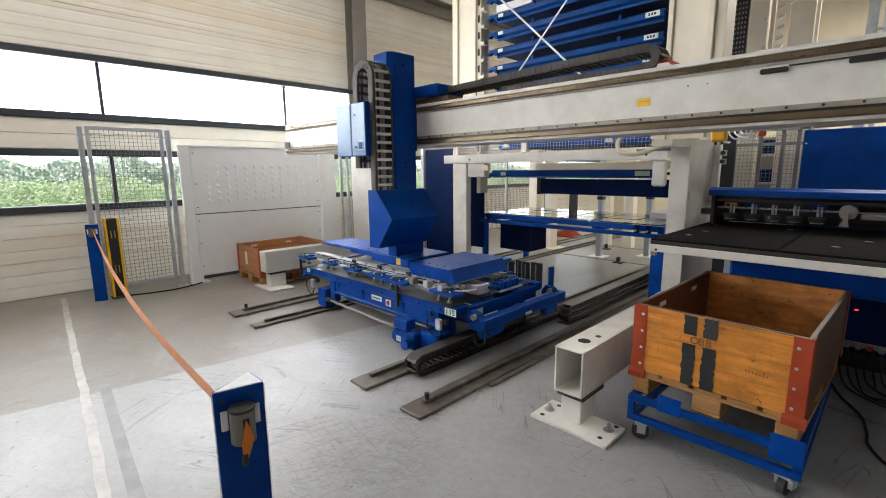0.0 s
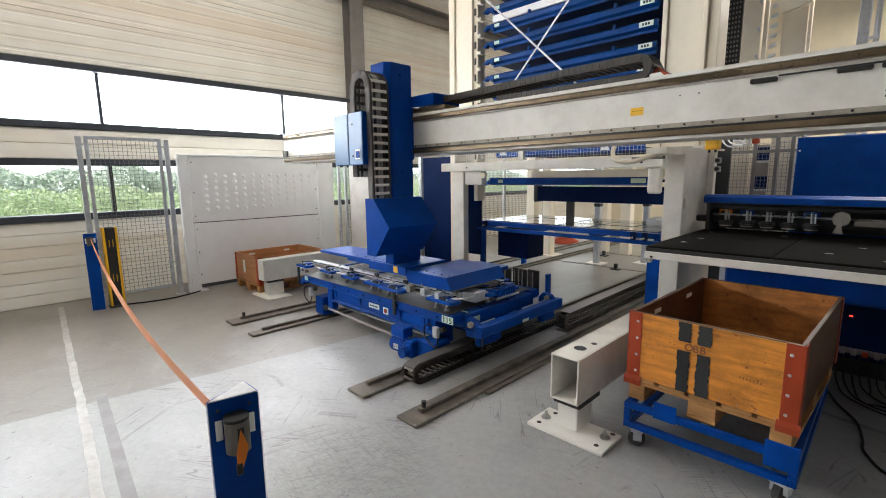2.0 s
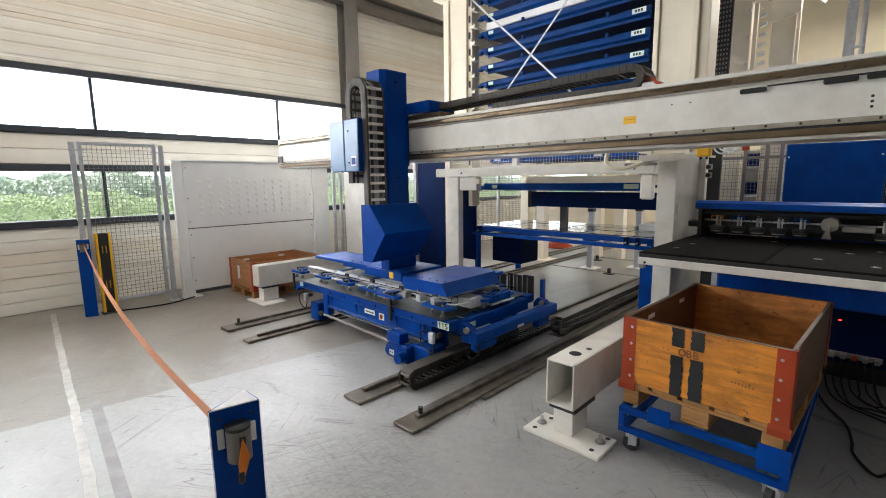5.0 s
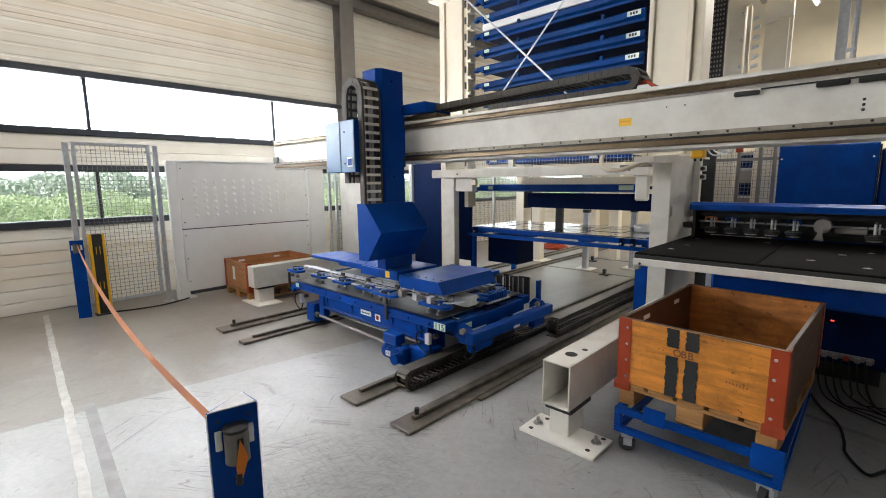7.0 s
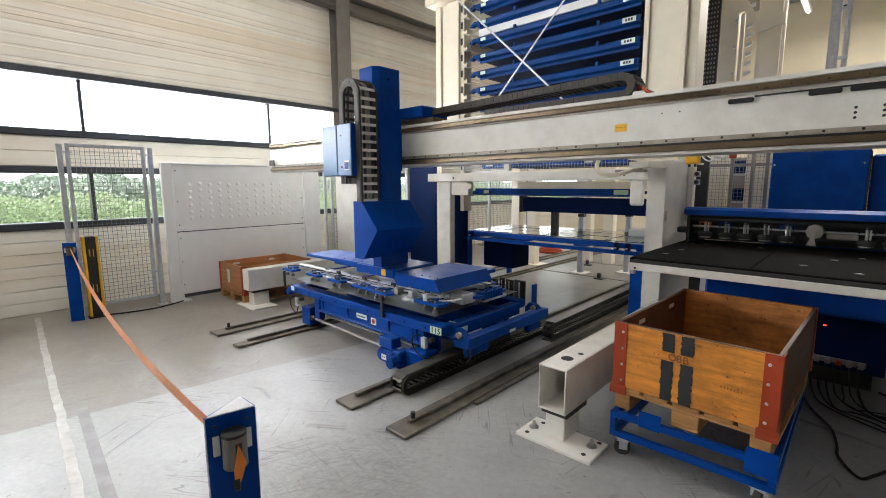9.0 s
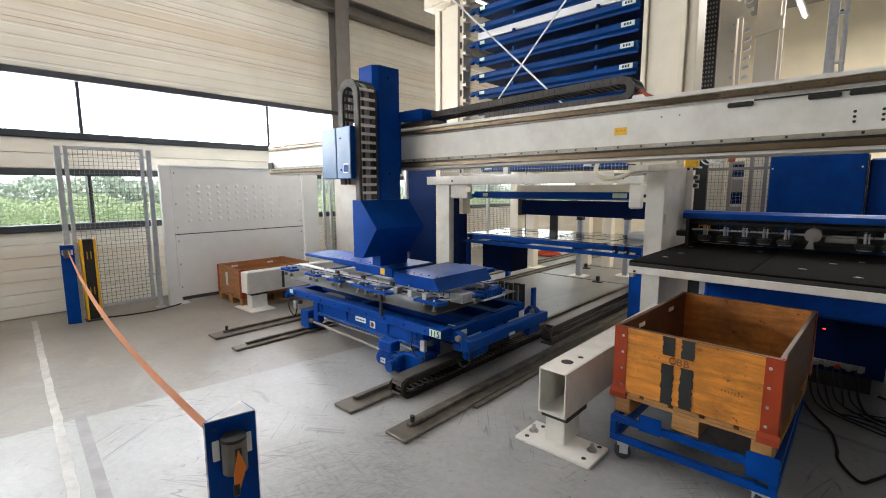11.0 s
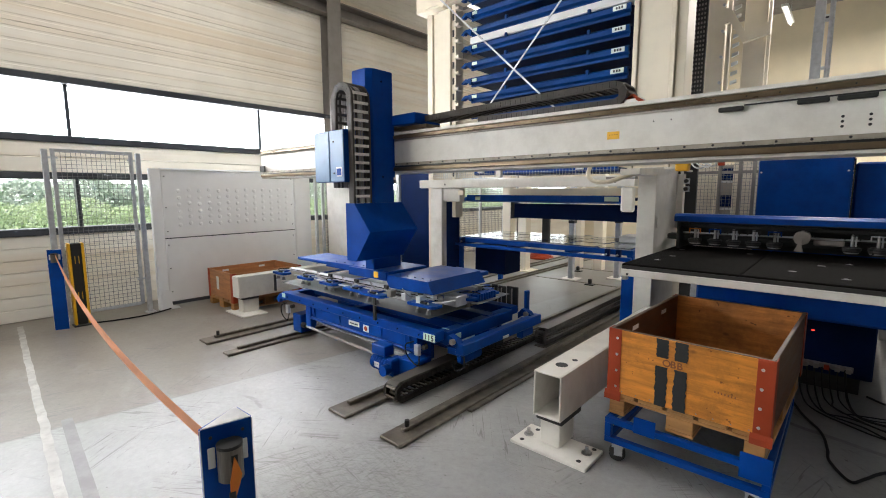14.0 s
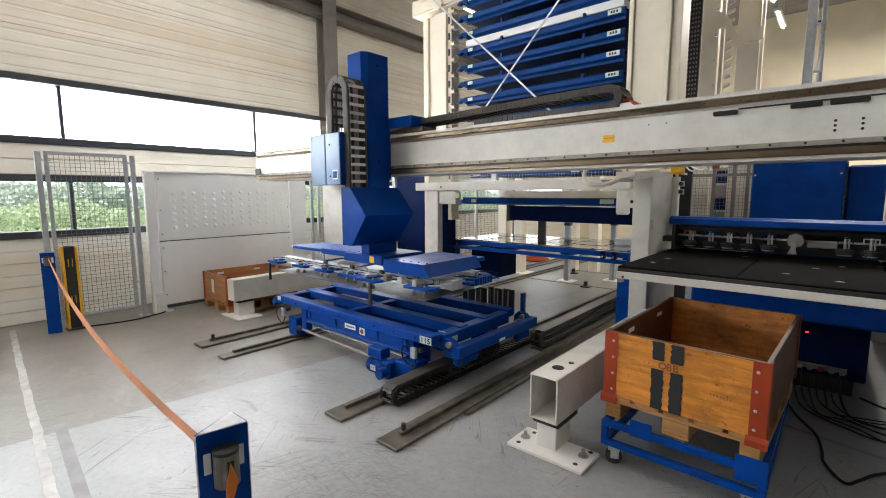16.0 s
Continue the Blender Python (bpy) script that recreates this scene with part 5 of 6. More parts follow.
# ---------------------------------------------------------------- the pallet car under the head
def table_car():
    c = thing("table_car", "blue steel table car standing on the floor rails", "table car", (-3.5, 3.5, 0))
    zt = 0.50
    for y0, y1 in ((2.83, 2.96), (3.23, 3.36), (3.62, 3.75), (4.02, 4.16)):
        part("top_beam", box(B(), (-4.80, y0, zt - 0.085), (-2.23, y1, zt), 0.006), BLUE, c)
    for x0, x1 in ((-2.32, -2.20), (-4.80, -4.70), (-3.6, -3.5)):
        part("cross_beam", box(B(), (x0, 2.965, zt - 0.13), (x1, 4.015, zt - 0.012), 0.006), BLUE, c)
    part("front_girder", box(B(), (-4.16, 2.845, 0.295), (-2.46, 2.94, 0.4148), 0.006), BLUE, c)
    part("front_flange", cyl(B(), (-4.2, 2.86, 0.275), (-2.46, 2.86, 0.275), 0.016, 10), BLUE, c)
    part("inner_wall", box(B(), (-4.3, 3.02, 0.17), (-2.45, 3.06, 0.41)), BLUE, c)
    part("hanger", box(B(), (-2.66, 2.836, 0.29), (-2.60, 2.844, 0.42), 0.003), BLUE, c)
    part("hanger", box(B(), (-4.30, 2.85, 0.16), (-4.2, 2.93, 0.41), 0.006), BLUE, c)
    part("back_girder", box(B(), (-4.35, 4.05, 0.20), (-2.40, 4.11, 0.41), 0.006), BLUE, c)
    part("inner_girder", box(B(), (-4.3, 3.3, 0.18), (-2.45, 3.45, 0.40), 0.006), BLUE, c)
    # gearbox covers, shaft, motor
    part("wheel_box", box(B(), (-4.58, 2.84, 0.05), (-4.40, 3.04, 0.27), 0.01), BLUE, c)
    part("wheel_box", box(B(), (-2.62, 2.76, 0.05), (-2.40, 2.98, 0.22), 0.01), BLUE, c)
    for y in (3.9,):
        part("wheel_box", box(B(), (-4.58, y, 0.05), (-4.40, y + 0.2, 0.25), 0.01), BLUE, c)
        part("wheel_box", box(B(), (-2.62, y, 0.05), (-2.40, y + 0.2, 0.25), 0.01), BLUE, c)
    for x in (-4.49, -2.52):
        for y in (2.94, 4.0):
            part("track_wheel", cyl(B(), (x - 0.03, y, 0.075), (x + 0.03, y, 0.075), 0.03, 16), STEEL, c)
    part("drive_shaft", cyl(B(), (-4.38, 2.86, 0.155), (-2.95, 2.80, 0.150), 0.015, 12), STEEL_DARK, c, "grey steel drive shaft")
    part("shaft_coupling", cyl(B(), (-4.39, 2.86, 0.155), (-4.30, 2.857, 0.155), 0.03, 12), BLACK, c)
    mo = part("motor", cyl(B(), (-2.92, 2.74, 0.125), (-2.70, 2.74, 0.125), 0.07, 20), BLUE, c, "blue geared drive motor")
    for k in range(7):
        part("cooling_fin", cyl(B(), (-2.90 + 0.03 * k, 2.74, 0.125), (-2.892 + 0.03 * k, 2.74, 0.125), 0.077, 20), BLUE, mo)
    part("terminal_box", box(B(), (-2.93, 2.70, 0.20), (-2.74, 2.82, 0.30), 0.008), BLUE, mo)
    part("rating_plate", box(B(), (-2.85, 2.664, 0.10), (-2.78, 2.668, 0.15)), ALU, mo)
    part("gearbox", box(B(), (-2.70, 2.68, 0.045), (-2.615, 2.82, 0.21), 0.015), BLUE, mo)
    part("gear_hub", cyl(B(), (-2.66, 2.672, 0.12), (-2.66, 2.60, 0.12), 0.05, 16), BLUE, mo)
    # labels
    lb = part("number_label", box(B(), (-2.36, 2.824, 0.425), (-2.225, 2.8295, 0.488)), LABEL_GREEN, c, "pale green number label")
    lettering("115", (-2.292, 2.823, 0.432), 0.072, lb, "digit", INK, step=0.55)
    part("number_label", box(B(), (-4.78, 2.824, 0.44), (-4.71, 2.8295, 0.49)), LABEL_GREEN, c)
    part("number_label", box(B(), (-2.199, 3.05, 0.40), (-2.194, 3.15, 0.45)), LABEL_GREEN, c)
    rp = part("rating_label", box(B(), (-3.46, 2.838, 0.345), (-3.29, 2.844, 0.395)), PAPER, c, "white rating label")
    for k in range(5):
        part("writing_bar", box(B(), (-3.44 + 0.028 * k, 2.836, 0.362), (-3.42 + 0.028 * k, 2.8378, 0.376)), INK, rp)
    wl = part("warning_label", box(B(), (-3.22, 2.838, 0.322), (-3.14, 2.844, 0.39)), PAPER, c, "white label with a red ring")
    ring = cyl(B(), (-3.18, 2.8375, 0.356), (-3.18, 2.836, 0.356), 0.025, 16)
    part("red_ring", ring, RED, wl)
    # the right end: roller arms, bar along the end
    part("end_bar", box(B(), (-2.10, 2.95, 0.315), (-2.01, 4.28, 0.415), 0.008), BLUE, c)
    part("end_bar_lower", box(B(), (-2.12, 2.98, 0.22), (-2.04, 3.28, 0.314), 0.02), BLUE, c)
    part("end_bar_lower", box(B(), (-2.12, 3.95, 0.21), (-2.04, 4.18, 0.314), 0.02), BLUE, c)
    part("white_tag", box(B(), (-2.009, 3.55, 0.325), (-2.005, 3.65, 0.35)), PAPER, c)
    for y in (2.98, 4.18):
        arm = part("latch_arm", prism(B(), [(-2.22, 0.42), (-2.17, 0.475), (-2.09, 0.45), (-2.05, 0.40), (-2.10, 0.38), (-2.16, 0.40), (-2.22, 0.36)], "y", y - 0.035, y + 0.035), BLUE, c)
        part("roller", cyl(B(), (-2.11, y - 0.07, 0.43), (-2.11, y - 0.037, 0.43), 0.026, 14), STEEL_DARK, arm, "small dark steel roller")
        part("latch_arm", box(B(), (-2.2, y - 0.02, 0.30), (-2.04, y + 0.02, 0.37), 0.006), BLUE, c)
    for x in (-4.9,):
        part("latch_arm", prism(B(), [(-4.80, 0.46), (-4.90, 0.46), (-4.99, 0.38), (-4.94, 0.34), (-4.88, 0.40), (-4.80, 0.38)], "y", 2.86, 2.92), BLUE, c)
    for x, w, z in ((-2.95, 0.17, 0.645), (-2.76, 0.15, 0.66), (-2.585, 0.07, 0.685), (-2.50, 0.10, 0.68), (-2.385, 0.14, 0.69)):
        gd = part("side_guide", box(B(), (x, 4.175, 0.42), (x + w, 4.195, z), 0.004), BLACK, c, "black upright side guide")
        part("guide_rib", box(B(), (x + w * 0.45, 4.16, 0.44), (x + w * 0.55, 4.174, z - 0.02), 0.003), STEEL_DARK, gd)
    part("side_guide", box(B(), (-2.18, 4.20, 0.38), (-2.145, 4.26, 0.66), 0.004), BLUE, c)
    part("number_label", box(B(), (-2.30, 3.0, 0.5005), (-2.22, 3.02, 0.502)), LABEL_GREEN, c)
    # ribs, bolts and seams along the front beam
    for k in range(9):
        bolt(c, (-4.66 + 0.28 * k, 2.829, 0.455), "y", 0.009, 0.006, BLUE_DARK)
    for x in (-4.1, -3.62, -2.95, -2.55):
        part("stiffener", prism(B(), [(2.842, 0.295), (2.842, 0.41), (2.822, 0.41)], "x", x, x + 0.012), BLUE, c)
    part("lower_edge", box(B(), (-4.3, 2.99, 0.155), (-2.45, 3.019, 0.172), 0.003), GALV, c, "thin worn bottom edge")
    for k, x in enumerate((-3.9, -3.1, -2.75)):
        h = smooth_path([(x, 2.95, 0.40), (x + 0.06, 2.90, 0.30), (x + 0.18, 2.93, 0.26), (x + 0.3, 2.96, 0.33)], 5)
        part("hose", tube(B(), h, 0.006, 6), CABLE, c)
    # small pneumatics at the front corners
    for x in (-4.62, -2.42):
        part("valve", box(B(), (x - 0.03, 2.79, 0.27), (x + 0.03, 2.829, 0.37), 0.005), GALV, c)
        part("sensor", cyl(B(), (x + 0.08, 2.80, 0.36), (x + 0.08, 2.845, 0.36), 0.022, 12), BLACK, c)
        h = smooth_path([(x + 0.02, 2.81, 0.27), (x + 0.05, 2.76, 0.20), (x - 0.10, 2.78, 0.25), (x - 0.14, 2.80, 0.34), (x - 0.06, 2.82, 0.38)], 6)
        part("hose", tube(B(), h, 0.007, 6), CABLE, c)
    h = smooth_path([(-2.05, 3.0, 0.33), (-2.0, 2.95, 0.24), (-2.06, 2.93, 0.18), (-2.14, 2.96, 0.22)], 6)
    part("hose", tube(B(), h, 0.008, 6), CABLE, c)


# ---------------------------------------------------------------- storage tower
RY = 5.73


def tray(parent, z, x0=-4.22, x1=-1.72, tagside=True):
    t = part("tray", box(B(), (x0, RY + 0.02, z + 0.02), (x1, RY + 1.45, z + 0.05)), BLUE_DARK, parent, "blue steel storage tray")
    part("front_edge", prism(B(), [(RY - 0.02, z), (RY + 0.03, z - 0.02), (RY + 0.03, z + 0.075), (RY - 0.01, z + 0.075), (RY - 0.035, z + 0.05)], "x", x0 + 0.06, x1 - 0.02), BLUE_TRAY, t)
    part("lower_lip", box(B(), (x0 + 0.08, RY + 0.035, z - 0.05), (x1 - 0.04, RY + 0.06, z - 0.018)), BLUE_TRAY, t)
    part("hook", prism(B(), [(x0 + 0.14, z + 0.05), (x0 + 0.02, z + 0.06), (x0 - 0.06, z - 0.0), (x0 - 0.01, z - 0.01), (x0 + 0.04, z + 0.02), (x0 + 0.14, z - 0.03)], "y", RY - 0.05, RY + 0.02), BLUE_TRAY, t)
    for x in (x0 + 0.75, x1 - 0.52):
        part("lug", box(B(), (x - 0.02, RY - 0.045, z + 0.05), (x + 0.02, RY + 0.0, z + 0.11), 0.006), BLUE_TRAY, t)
    lb = part("label", box(B(), (x1 - 0.22, RY - 0.042, z + 0.006), (x1 - 0.06, RY - 0.036, z + 0.062)), PAPER, t, "white number label")
    for k in range(3):
        part("digit_bar", box(B(), (x1 - 0.185 + 0.033 * k, RY - 0.044, z + 0.02), (x1 - 0.163 + 0.033 * k, RY - 0.0425, z + 0.048)), INK, lb)
    part("label", box(B(), (x0 + 0.15, RY - 0.042, z + 0.006), (x0 + 0.24, RY - 0.036, z + 0.05)), LABEL_GREEN, t)
    return t


def storage_tower():
    s = thing("storage_tower", "tall cream storage tower stacked with blue steel trays", "storage rack", (-3, RY, 0))
    # left post with notched support strip
    for x0, x1, y in ((-5.03, -4.92, RY), (-4.91, -4.79, RY + 0.03), (-4.78, -4.52, RY - 0.02)):
        part("post", box(B(), (x0, y, 2.36 if y != RY else 0), (x1, y + 0.28, 4.55), 0.006), CREAM, s)
    strip = part("support_strip", box(B(), (-4.52, RY + 0.02, 1.3), (-4.44, RY + 0.2, 4.6), 0.004), CREAM, s)
    for k in range(13):
        z = 1.62 + 0.24 * k
        part("support_hook", prism(B(), [(-4.44, z), (-4.36, z), (-4.36, z + 0.05), (-4.40, z + 0.03), (-4.44, z + 0.08)], "y", RY - 0.01, RY + 0.1), CREAM, strip)
        part("slot", box(B(), (-4.50, RY + 0.012, z + 0.10), (-4.47, RY + 0.0195, z + 0.20)), BLACK, strip)
    # right post
    for x0, x1, y0, z0 in ((-1.70, -1.645, RY, 1.96), (-1.64, -1.285, RY + 0.03, 1.96), (-1.28, -1.235, RY + 0.005, 0), (-1.23, -1.13, RY + 0.05, 0)):
        part("post", box(B(), (x0, y0, z0), (x1, y0 + 0.32, 6.6), 0.006), CREAM, s)
    # rear posts
    for x in (-5.35, -4.95, -1.7):
        part("rear_post", box(B(), (x, 8.45, 0), (x + 0.2, 8.65, 6.6), 0.006), CREAM, s)
        part("foot_plate", box(B(), (x - 0.1, 8.35, 0), (x + 0.45, 8.75, 0.03), 0.004), CREAM, s)
    part("rear_post", box(B(), (-4.25, 9.6, 0), (-4.05, 9.8, 6.6), 0.006), CREAM, s)
    part("rear_post", box(B(), (-3.75, 9.6, 0), (-3.55, 9.8, 6.6), 0.006), CREAM, s)
    # head beam and diagonal braces
    part("head_beam", box(B(), (-5.22, RY - 0.06, 4.60), (-1.1, RY + 0.22, 4.84), 0.008), CREAM, s)
    for z in (4.64, 4.80):
        part("beam_lip", box(B(), (-5.0, RY - 0.09, z - 0.02), (-1.72, RY - 0.061, z + 0.02)), CREAM, s)
    for a, b in (((-4.66, RY - 0.14, 4.70), (-2.35, RY - 0.14, 2.55)), ((-2.2, RY - 0.14, 4.5), (-4.15, RY - 0.14, 2.46))):
        a, b = Vector(a), Vector(b)
        d = (b - a).normalized()
        n = d.cross(Vector((0, 1, 0)))
        bm = B()
        prism(bm, [((a + n * 0.012).x, (a + n * 0.012).z), ((b + n * 0.012).x, (b + n * 0.012).z), ((b - n * 0.012).x, (b - n * 0.012).z), ((a - n * 0.012).x, (a - n * 0.012).z)], "y", RY - 0.145, RY - 0.138)
        part("cross_brace", bm, GALV, s, "flat grey cross brace")
    part("gusset_plate", prism(B(), [(-4.86, 4.68), (-4.62, 4.86), (-4.50, 4.62), (-4.58, 4.54)], "y", RY - 0.136, RY - 0.092), CREAM, s)
    for k in range(13):
        tray(s, 2.40 + 0.24 * k)
    part("bright_sheet", box(B(), (-4.12, RY - 0.02, 3.925), (-1.76, RY + 1.3, 4.02), 0.004), PANEL, s, "bright metal sheets lying on a tray")
    # second shaft behind: perforated strip, ladder-like guide
    part("perforated_strip", box(B(), (-1.62, 8.0, 0), (-1.44, 8.05, 6.6)), BLACK, s, "black perforated strip")
    bm = B()
    for k in range(30):
        for i in range(4):
            box(bm, (-1.605 + 0.04 * i, 7.996, 2.9 + 0.065 * k), (-1.585 + 0.04 * i, 7.9995, 2.93 + 0.065 * k))
    tagged(part("perforation", bm, STEEL_DARK, s, "rows of small grey perforations"), kind="stuff")
    part("rear_column", box(B(), (-1.42, 8.0, 0), (-1.20, 8.2, 6.6), 0.006), CREAM, s)
    part("rear_column", box(B(), (-1.18, 8.02, 0), (-1.13, 8.08, 6.6), 0.004), CREAM, s)
    part("rear_column", box(B(), (-0.98, 8.1, 0), (-0.70, 8.3, 6.6), 0.006), CREAM, s)
    part("rear_column", box(B(), (-0.69, 8.06, 0), (-0.65, 8.12, 6.6), 0.004), CREAM, s)
    part("tie_plate", prism(B(), [(-1.2, 4.10), (-1.13, 4.12), (-0.96, 3.80), (-0.64, 3.86), (-0.64, 4.02), (-0.94, 3.96), (-1.13, 4.32), (-1.2, 4.32)], "y", 7.92, 7.99), CREAM, s)
    for k in range(26):
        z = 3.0 + 0.13 * k
        part("guide_tooth", prism(B(), [(-1.10, z), (-1.02, z + 0.03), (-1.02, z + 0.07), (-1.10, z + 0.05)], "y", 8.03, 8.07), ALU, s)
    for k in range(5):
        part("stud", cyl(B(), (-1.22, 7.99, 3.3 + 0.36 * k), (-1.22, 7.94, 3.3 + 0.36 * k), 0.02, 8), GALV, s)


def bench_frame():
    """White cross frame under the tower."""
    y = 5.5
    b = thing("portal_frame", "white steel portal frame in front of the storage tower", "steel frame", (-3.2, y, 0))
    part("cross_beam", box(B(), (-5.02, y, 1.775), (-1.52, y + 0.12, 1.905), 0.006), WHITE, b)
    part("leg", box(B(), (-4.78, y + 0.02, 0), (-4.54, y + 0.14, 1.77), 0.006), WHITE, b)
    part("bracket", box(B(), (-4.52, y + 0.03, 1.56), (-4.17, y + 0.15, 1.77), 0.01), WHITE, b)
    part("bracket_pin", box(B(), (-4.2, y + 0.02, 1.66), (-4.1, y + 0.08, 1.74), 0.006), CREAM, b)
    part("bracket", box(B(), (-1.69, y + 0.03, 1.47), (-1.535, y + 0.10, 1.77), 0.02), WHITE, b)
    part("upright", box(B(), (-3.50, y + 0.02, 1.915), (-3.41, y + 0.08, 2.10), 0.004), WHITE, b)
    for x in (-4.45, -1.75):
        part("bolt", cyl(B(), (x, y, 1.83), (x, y - 0.008, 1.83), 0.014, 8), BLACK, b)
    bm = B()
    for k in range(70):
        x = -4.8 + 0.045 * k
        box(bm, (x - 0.0018, y + 0.05, 1.92), (x + 0.0018, y + 0.054, 2.12))
    for k in range(5):
        box(bm, (-4.8, y + 0.046, 1.94 + 0.04 * k), (-1.62, y + 0.05, 1.9436 + 0.04 * k))
    tagged(part("wire_guard", bm, GALV, b, "low wire mesh guard"), kind="stuff")
    part("rear_beam", box(B(), (-3.55, y + 0.45, 1.66), (-1.66, y + 0.55, 1.76), 0.006), CREAM, b)
    h = smooth_path([(-1.62, 4.6, 2.06), (-1.66, 4.55, 1.92), (-1.60, 4.5, 1.83), (-1.45, 4.5, 1.81), (-1.30, 4.55, 1.86), (-1.2, 4.6, 1.9)], 6)
    part("hose", tube(B(), h, 0.022, 8), CREAM, b, "cream flexible hose")
    # dark blue wall of the lift shaft
    d = thing("shaft_cover", "dark blue sheet-metal cover standing behind the lifting column", "machine cover", (-5.3, 6.0, 0))
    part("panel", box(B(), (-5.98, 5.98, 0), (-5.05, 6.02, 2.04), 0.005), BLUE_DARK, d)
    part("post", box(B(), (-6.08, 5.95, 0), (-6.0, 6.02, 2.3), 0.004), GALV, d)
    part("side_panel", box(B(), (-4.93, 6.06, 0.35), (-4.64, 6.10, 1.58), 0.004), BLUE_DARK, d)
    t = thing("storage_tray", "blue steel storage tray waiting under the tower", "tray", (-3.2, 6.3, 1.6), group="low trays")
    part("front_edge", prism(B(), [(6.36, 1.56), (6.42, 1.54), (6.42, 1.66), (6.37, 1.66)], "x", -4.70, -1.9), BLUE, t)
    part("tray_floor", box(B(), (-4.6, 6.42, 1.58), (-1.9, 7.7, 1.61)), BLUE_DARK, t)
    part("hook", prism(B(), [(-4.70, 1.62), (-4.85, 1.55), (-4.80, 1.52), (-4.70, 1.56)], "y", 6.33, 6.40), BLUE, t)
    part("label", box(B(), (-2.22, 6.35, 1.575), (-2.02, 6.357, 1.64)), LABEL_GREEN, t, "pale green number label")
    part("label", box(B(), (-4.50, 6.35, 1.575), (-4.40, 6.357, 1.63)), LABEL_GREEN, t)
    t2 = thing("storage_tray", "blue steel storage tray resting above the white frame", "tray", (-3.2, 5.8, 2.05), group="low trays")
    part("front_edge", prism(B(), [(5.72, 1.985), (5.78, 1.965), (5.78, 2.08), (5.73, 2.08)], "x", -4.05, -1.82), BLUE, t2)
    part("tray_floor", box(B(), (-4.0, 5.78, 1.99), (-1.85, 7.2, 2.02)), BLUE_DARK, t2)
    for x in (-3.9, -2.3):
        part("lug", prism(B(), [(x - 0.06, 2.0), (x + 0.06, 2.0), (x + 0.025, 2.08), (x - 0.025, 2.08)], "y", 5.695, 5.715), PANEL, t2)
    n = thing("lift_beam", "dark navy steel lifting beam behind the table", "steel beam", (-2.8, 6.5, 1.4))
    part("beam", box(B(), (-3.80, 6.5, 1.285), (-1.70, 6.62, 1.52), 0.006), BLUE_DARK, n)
    part("end_plate", box(B(), (-3.86, 6.48, 1.27), (-3.801, 6.64, 1.54), 0.004), BLACK, n)
    for x in (-3.3,):
        part("hanger", box(B(), (x, 6.55, 0.95), (x + 0.12, 6.6, 1.284)), BLACK, n)


def feed_table():
    t = thing("feed_table", "blue steel feed table loaded with thin shiny sheets", "table", (-3.2, 6.5, 0))
    x0, x1, y0, y1 = -4.72, -1.72, 6.06, 7.45
    part("front_rail", box(B(), (x0, y0, 0.79), (x1, y0 + 0.05, 0.845), 0.006), BLUE, t)
    part("front_rail", box(B(), (x0, y0 + 0.03, 0.87), (x1 + 0.02, y0 + 0.09, 0.94), 0.006), BLUE, t)
    part("back_rail", box(B(), (x0, y1 - 0.05, 0.79), (x1, y1, 0.93), 0.006), BLUE, t)
    for x in (x0, -3.7, -2.7, x1 - 0.08):
        part("cross_rail", box(B(), (x, y0 + 0.09, 0.80), (x + 0.08, y1 - 0.05, 0.93), 0.006), BLUE, t)
    for x, y in ((x0 + 0.05, y0 + 0.02), (x0 + 0.05, y1 - 0.15)):
        part("leg", box(B(), (x, y, 0), (x + 0.08, y + 0.08, 0.79), 0.006), BLUE, t)
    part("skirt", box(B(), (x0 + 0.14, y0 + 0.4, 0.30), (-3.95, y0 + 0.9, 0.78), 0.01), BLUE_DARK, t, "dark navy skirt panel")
    for x, y in ((-4.55, y0 - 0.02), (-2.05, y0 - 0.02), (-1.9, y0 - 0.02)):
        part("latch", box(B(), (x, y - 0.03, 0.85), (x + 0.06, y + 0.03, 0.95), 0.006), BLUE_DARK, t)
        part("latch_pin", cyl(B(), (x + 0.03, y - 0.035, 0.88), (x + 0.03, y - 0.06, 0.88), 0.014, 8), STEEL, t)
    rng = random.Random(3)
    for i in range(6):
        for j in range(3):
            a = x0 + 0.1 + i * 0.48
            b = y0 + 0.1 + j * 0.44
            m = solo("cut_sheet", box(B(), (a, b, 0.946), (a + 0.45, b + 0.41, 0.952 + 0.006 * rng.random()), 0.001), CUT_SHEET, "thin shiny cut metal sheet lying on the feed table", "metal sheet", group="cut sheets", at=(a, b, 0.946))
            m.rotation_euler = (0, 0, radians(rng.uniform(-1.2, 1.2)))
    p = thing("white_box", "pale blue-white carton lying on the feed table", "carton", (-2.0, 7.0, 0.96))
    part("carton", box(B(), (-2.16, 6.8, 0.962), (-1.78, 7.2, 1.06), 0.01), PANEL, p)
    for i, (x, y) in enumerate(((-3.1, 8.0), (-3.9, 9.2))):
        d = thing("floor_stop", "small dark steel stop bracket on the floor", "floor bracket", (x, y, 0), group="floor stops")
        part("plate", box(B(), (x - 0.08, y - 0.06, 0), (x + 0.08, y + 0.06, 0.02)), BLACK, d)
        part("stop", box(B(), (x - 0.03, y - 0.03, 0.02), (x + 0.03, y + 0.03, 0.11), 0.01), BLACK, d)
    for y in (8.1, 9.6):
        solo("floor_channel", box(B(), (-4.6, y, 0), (2.0, y + 0.06, 0.006)), RAIL, "dark cable channel across the hall floor", kind="structure")


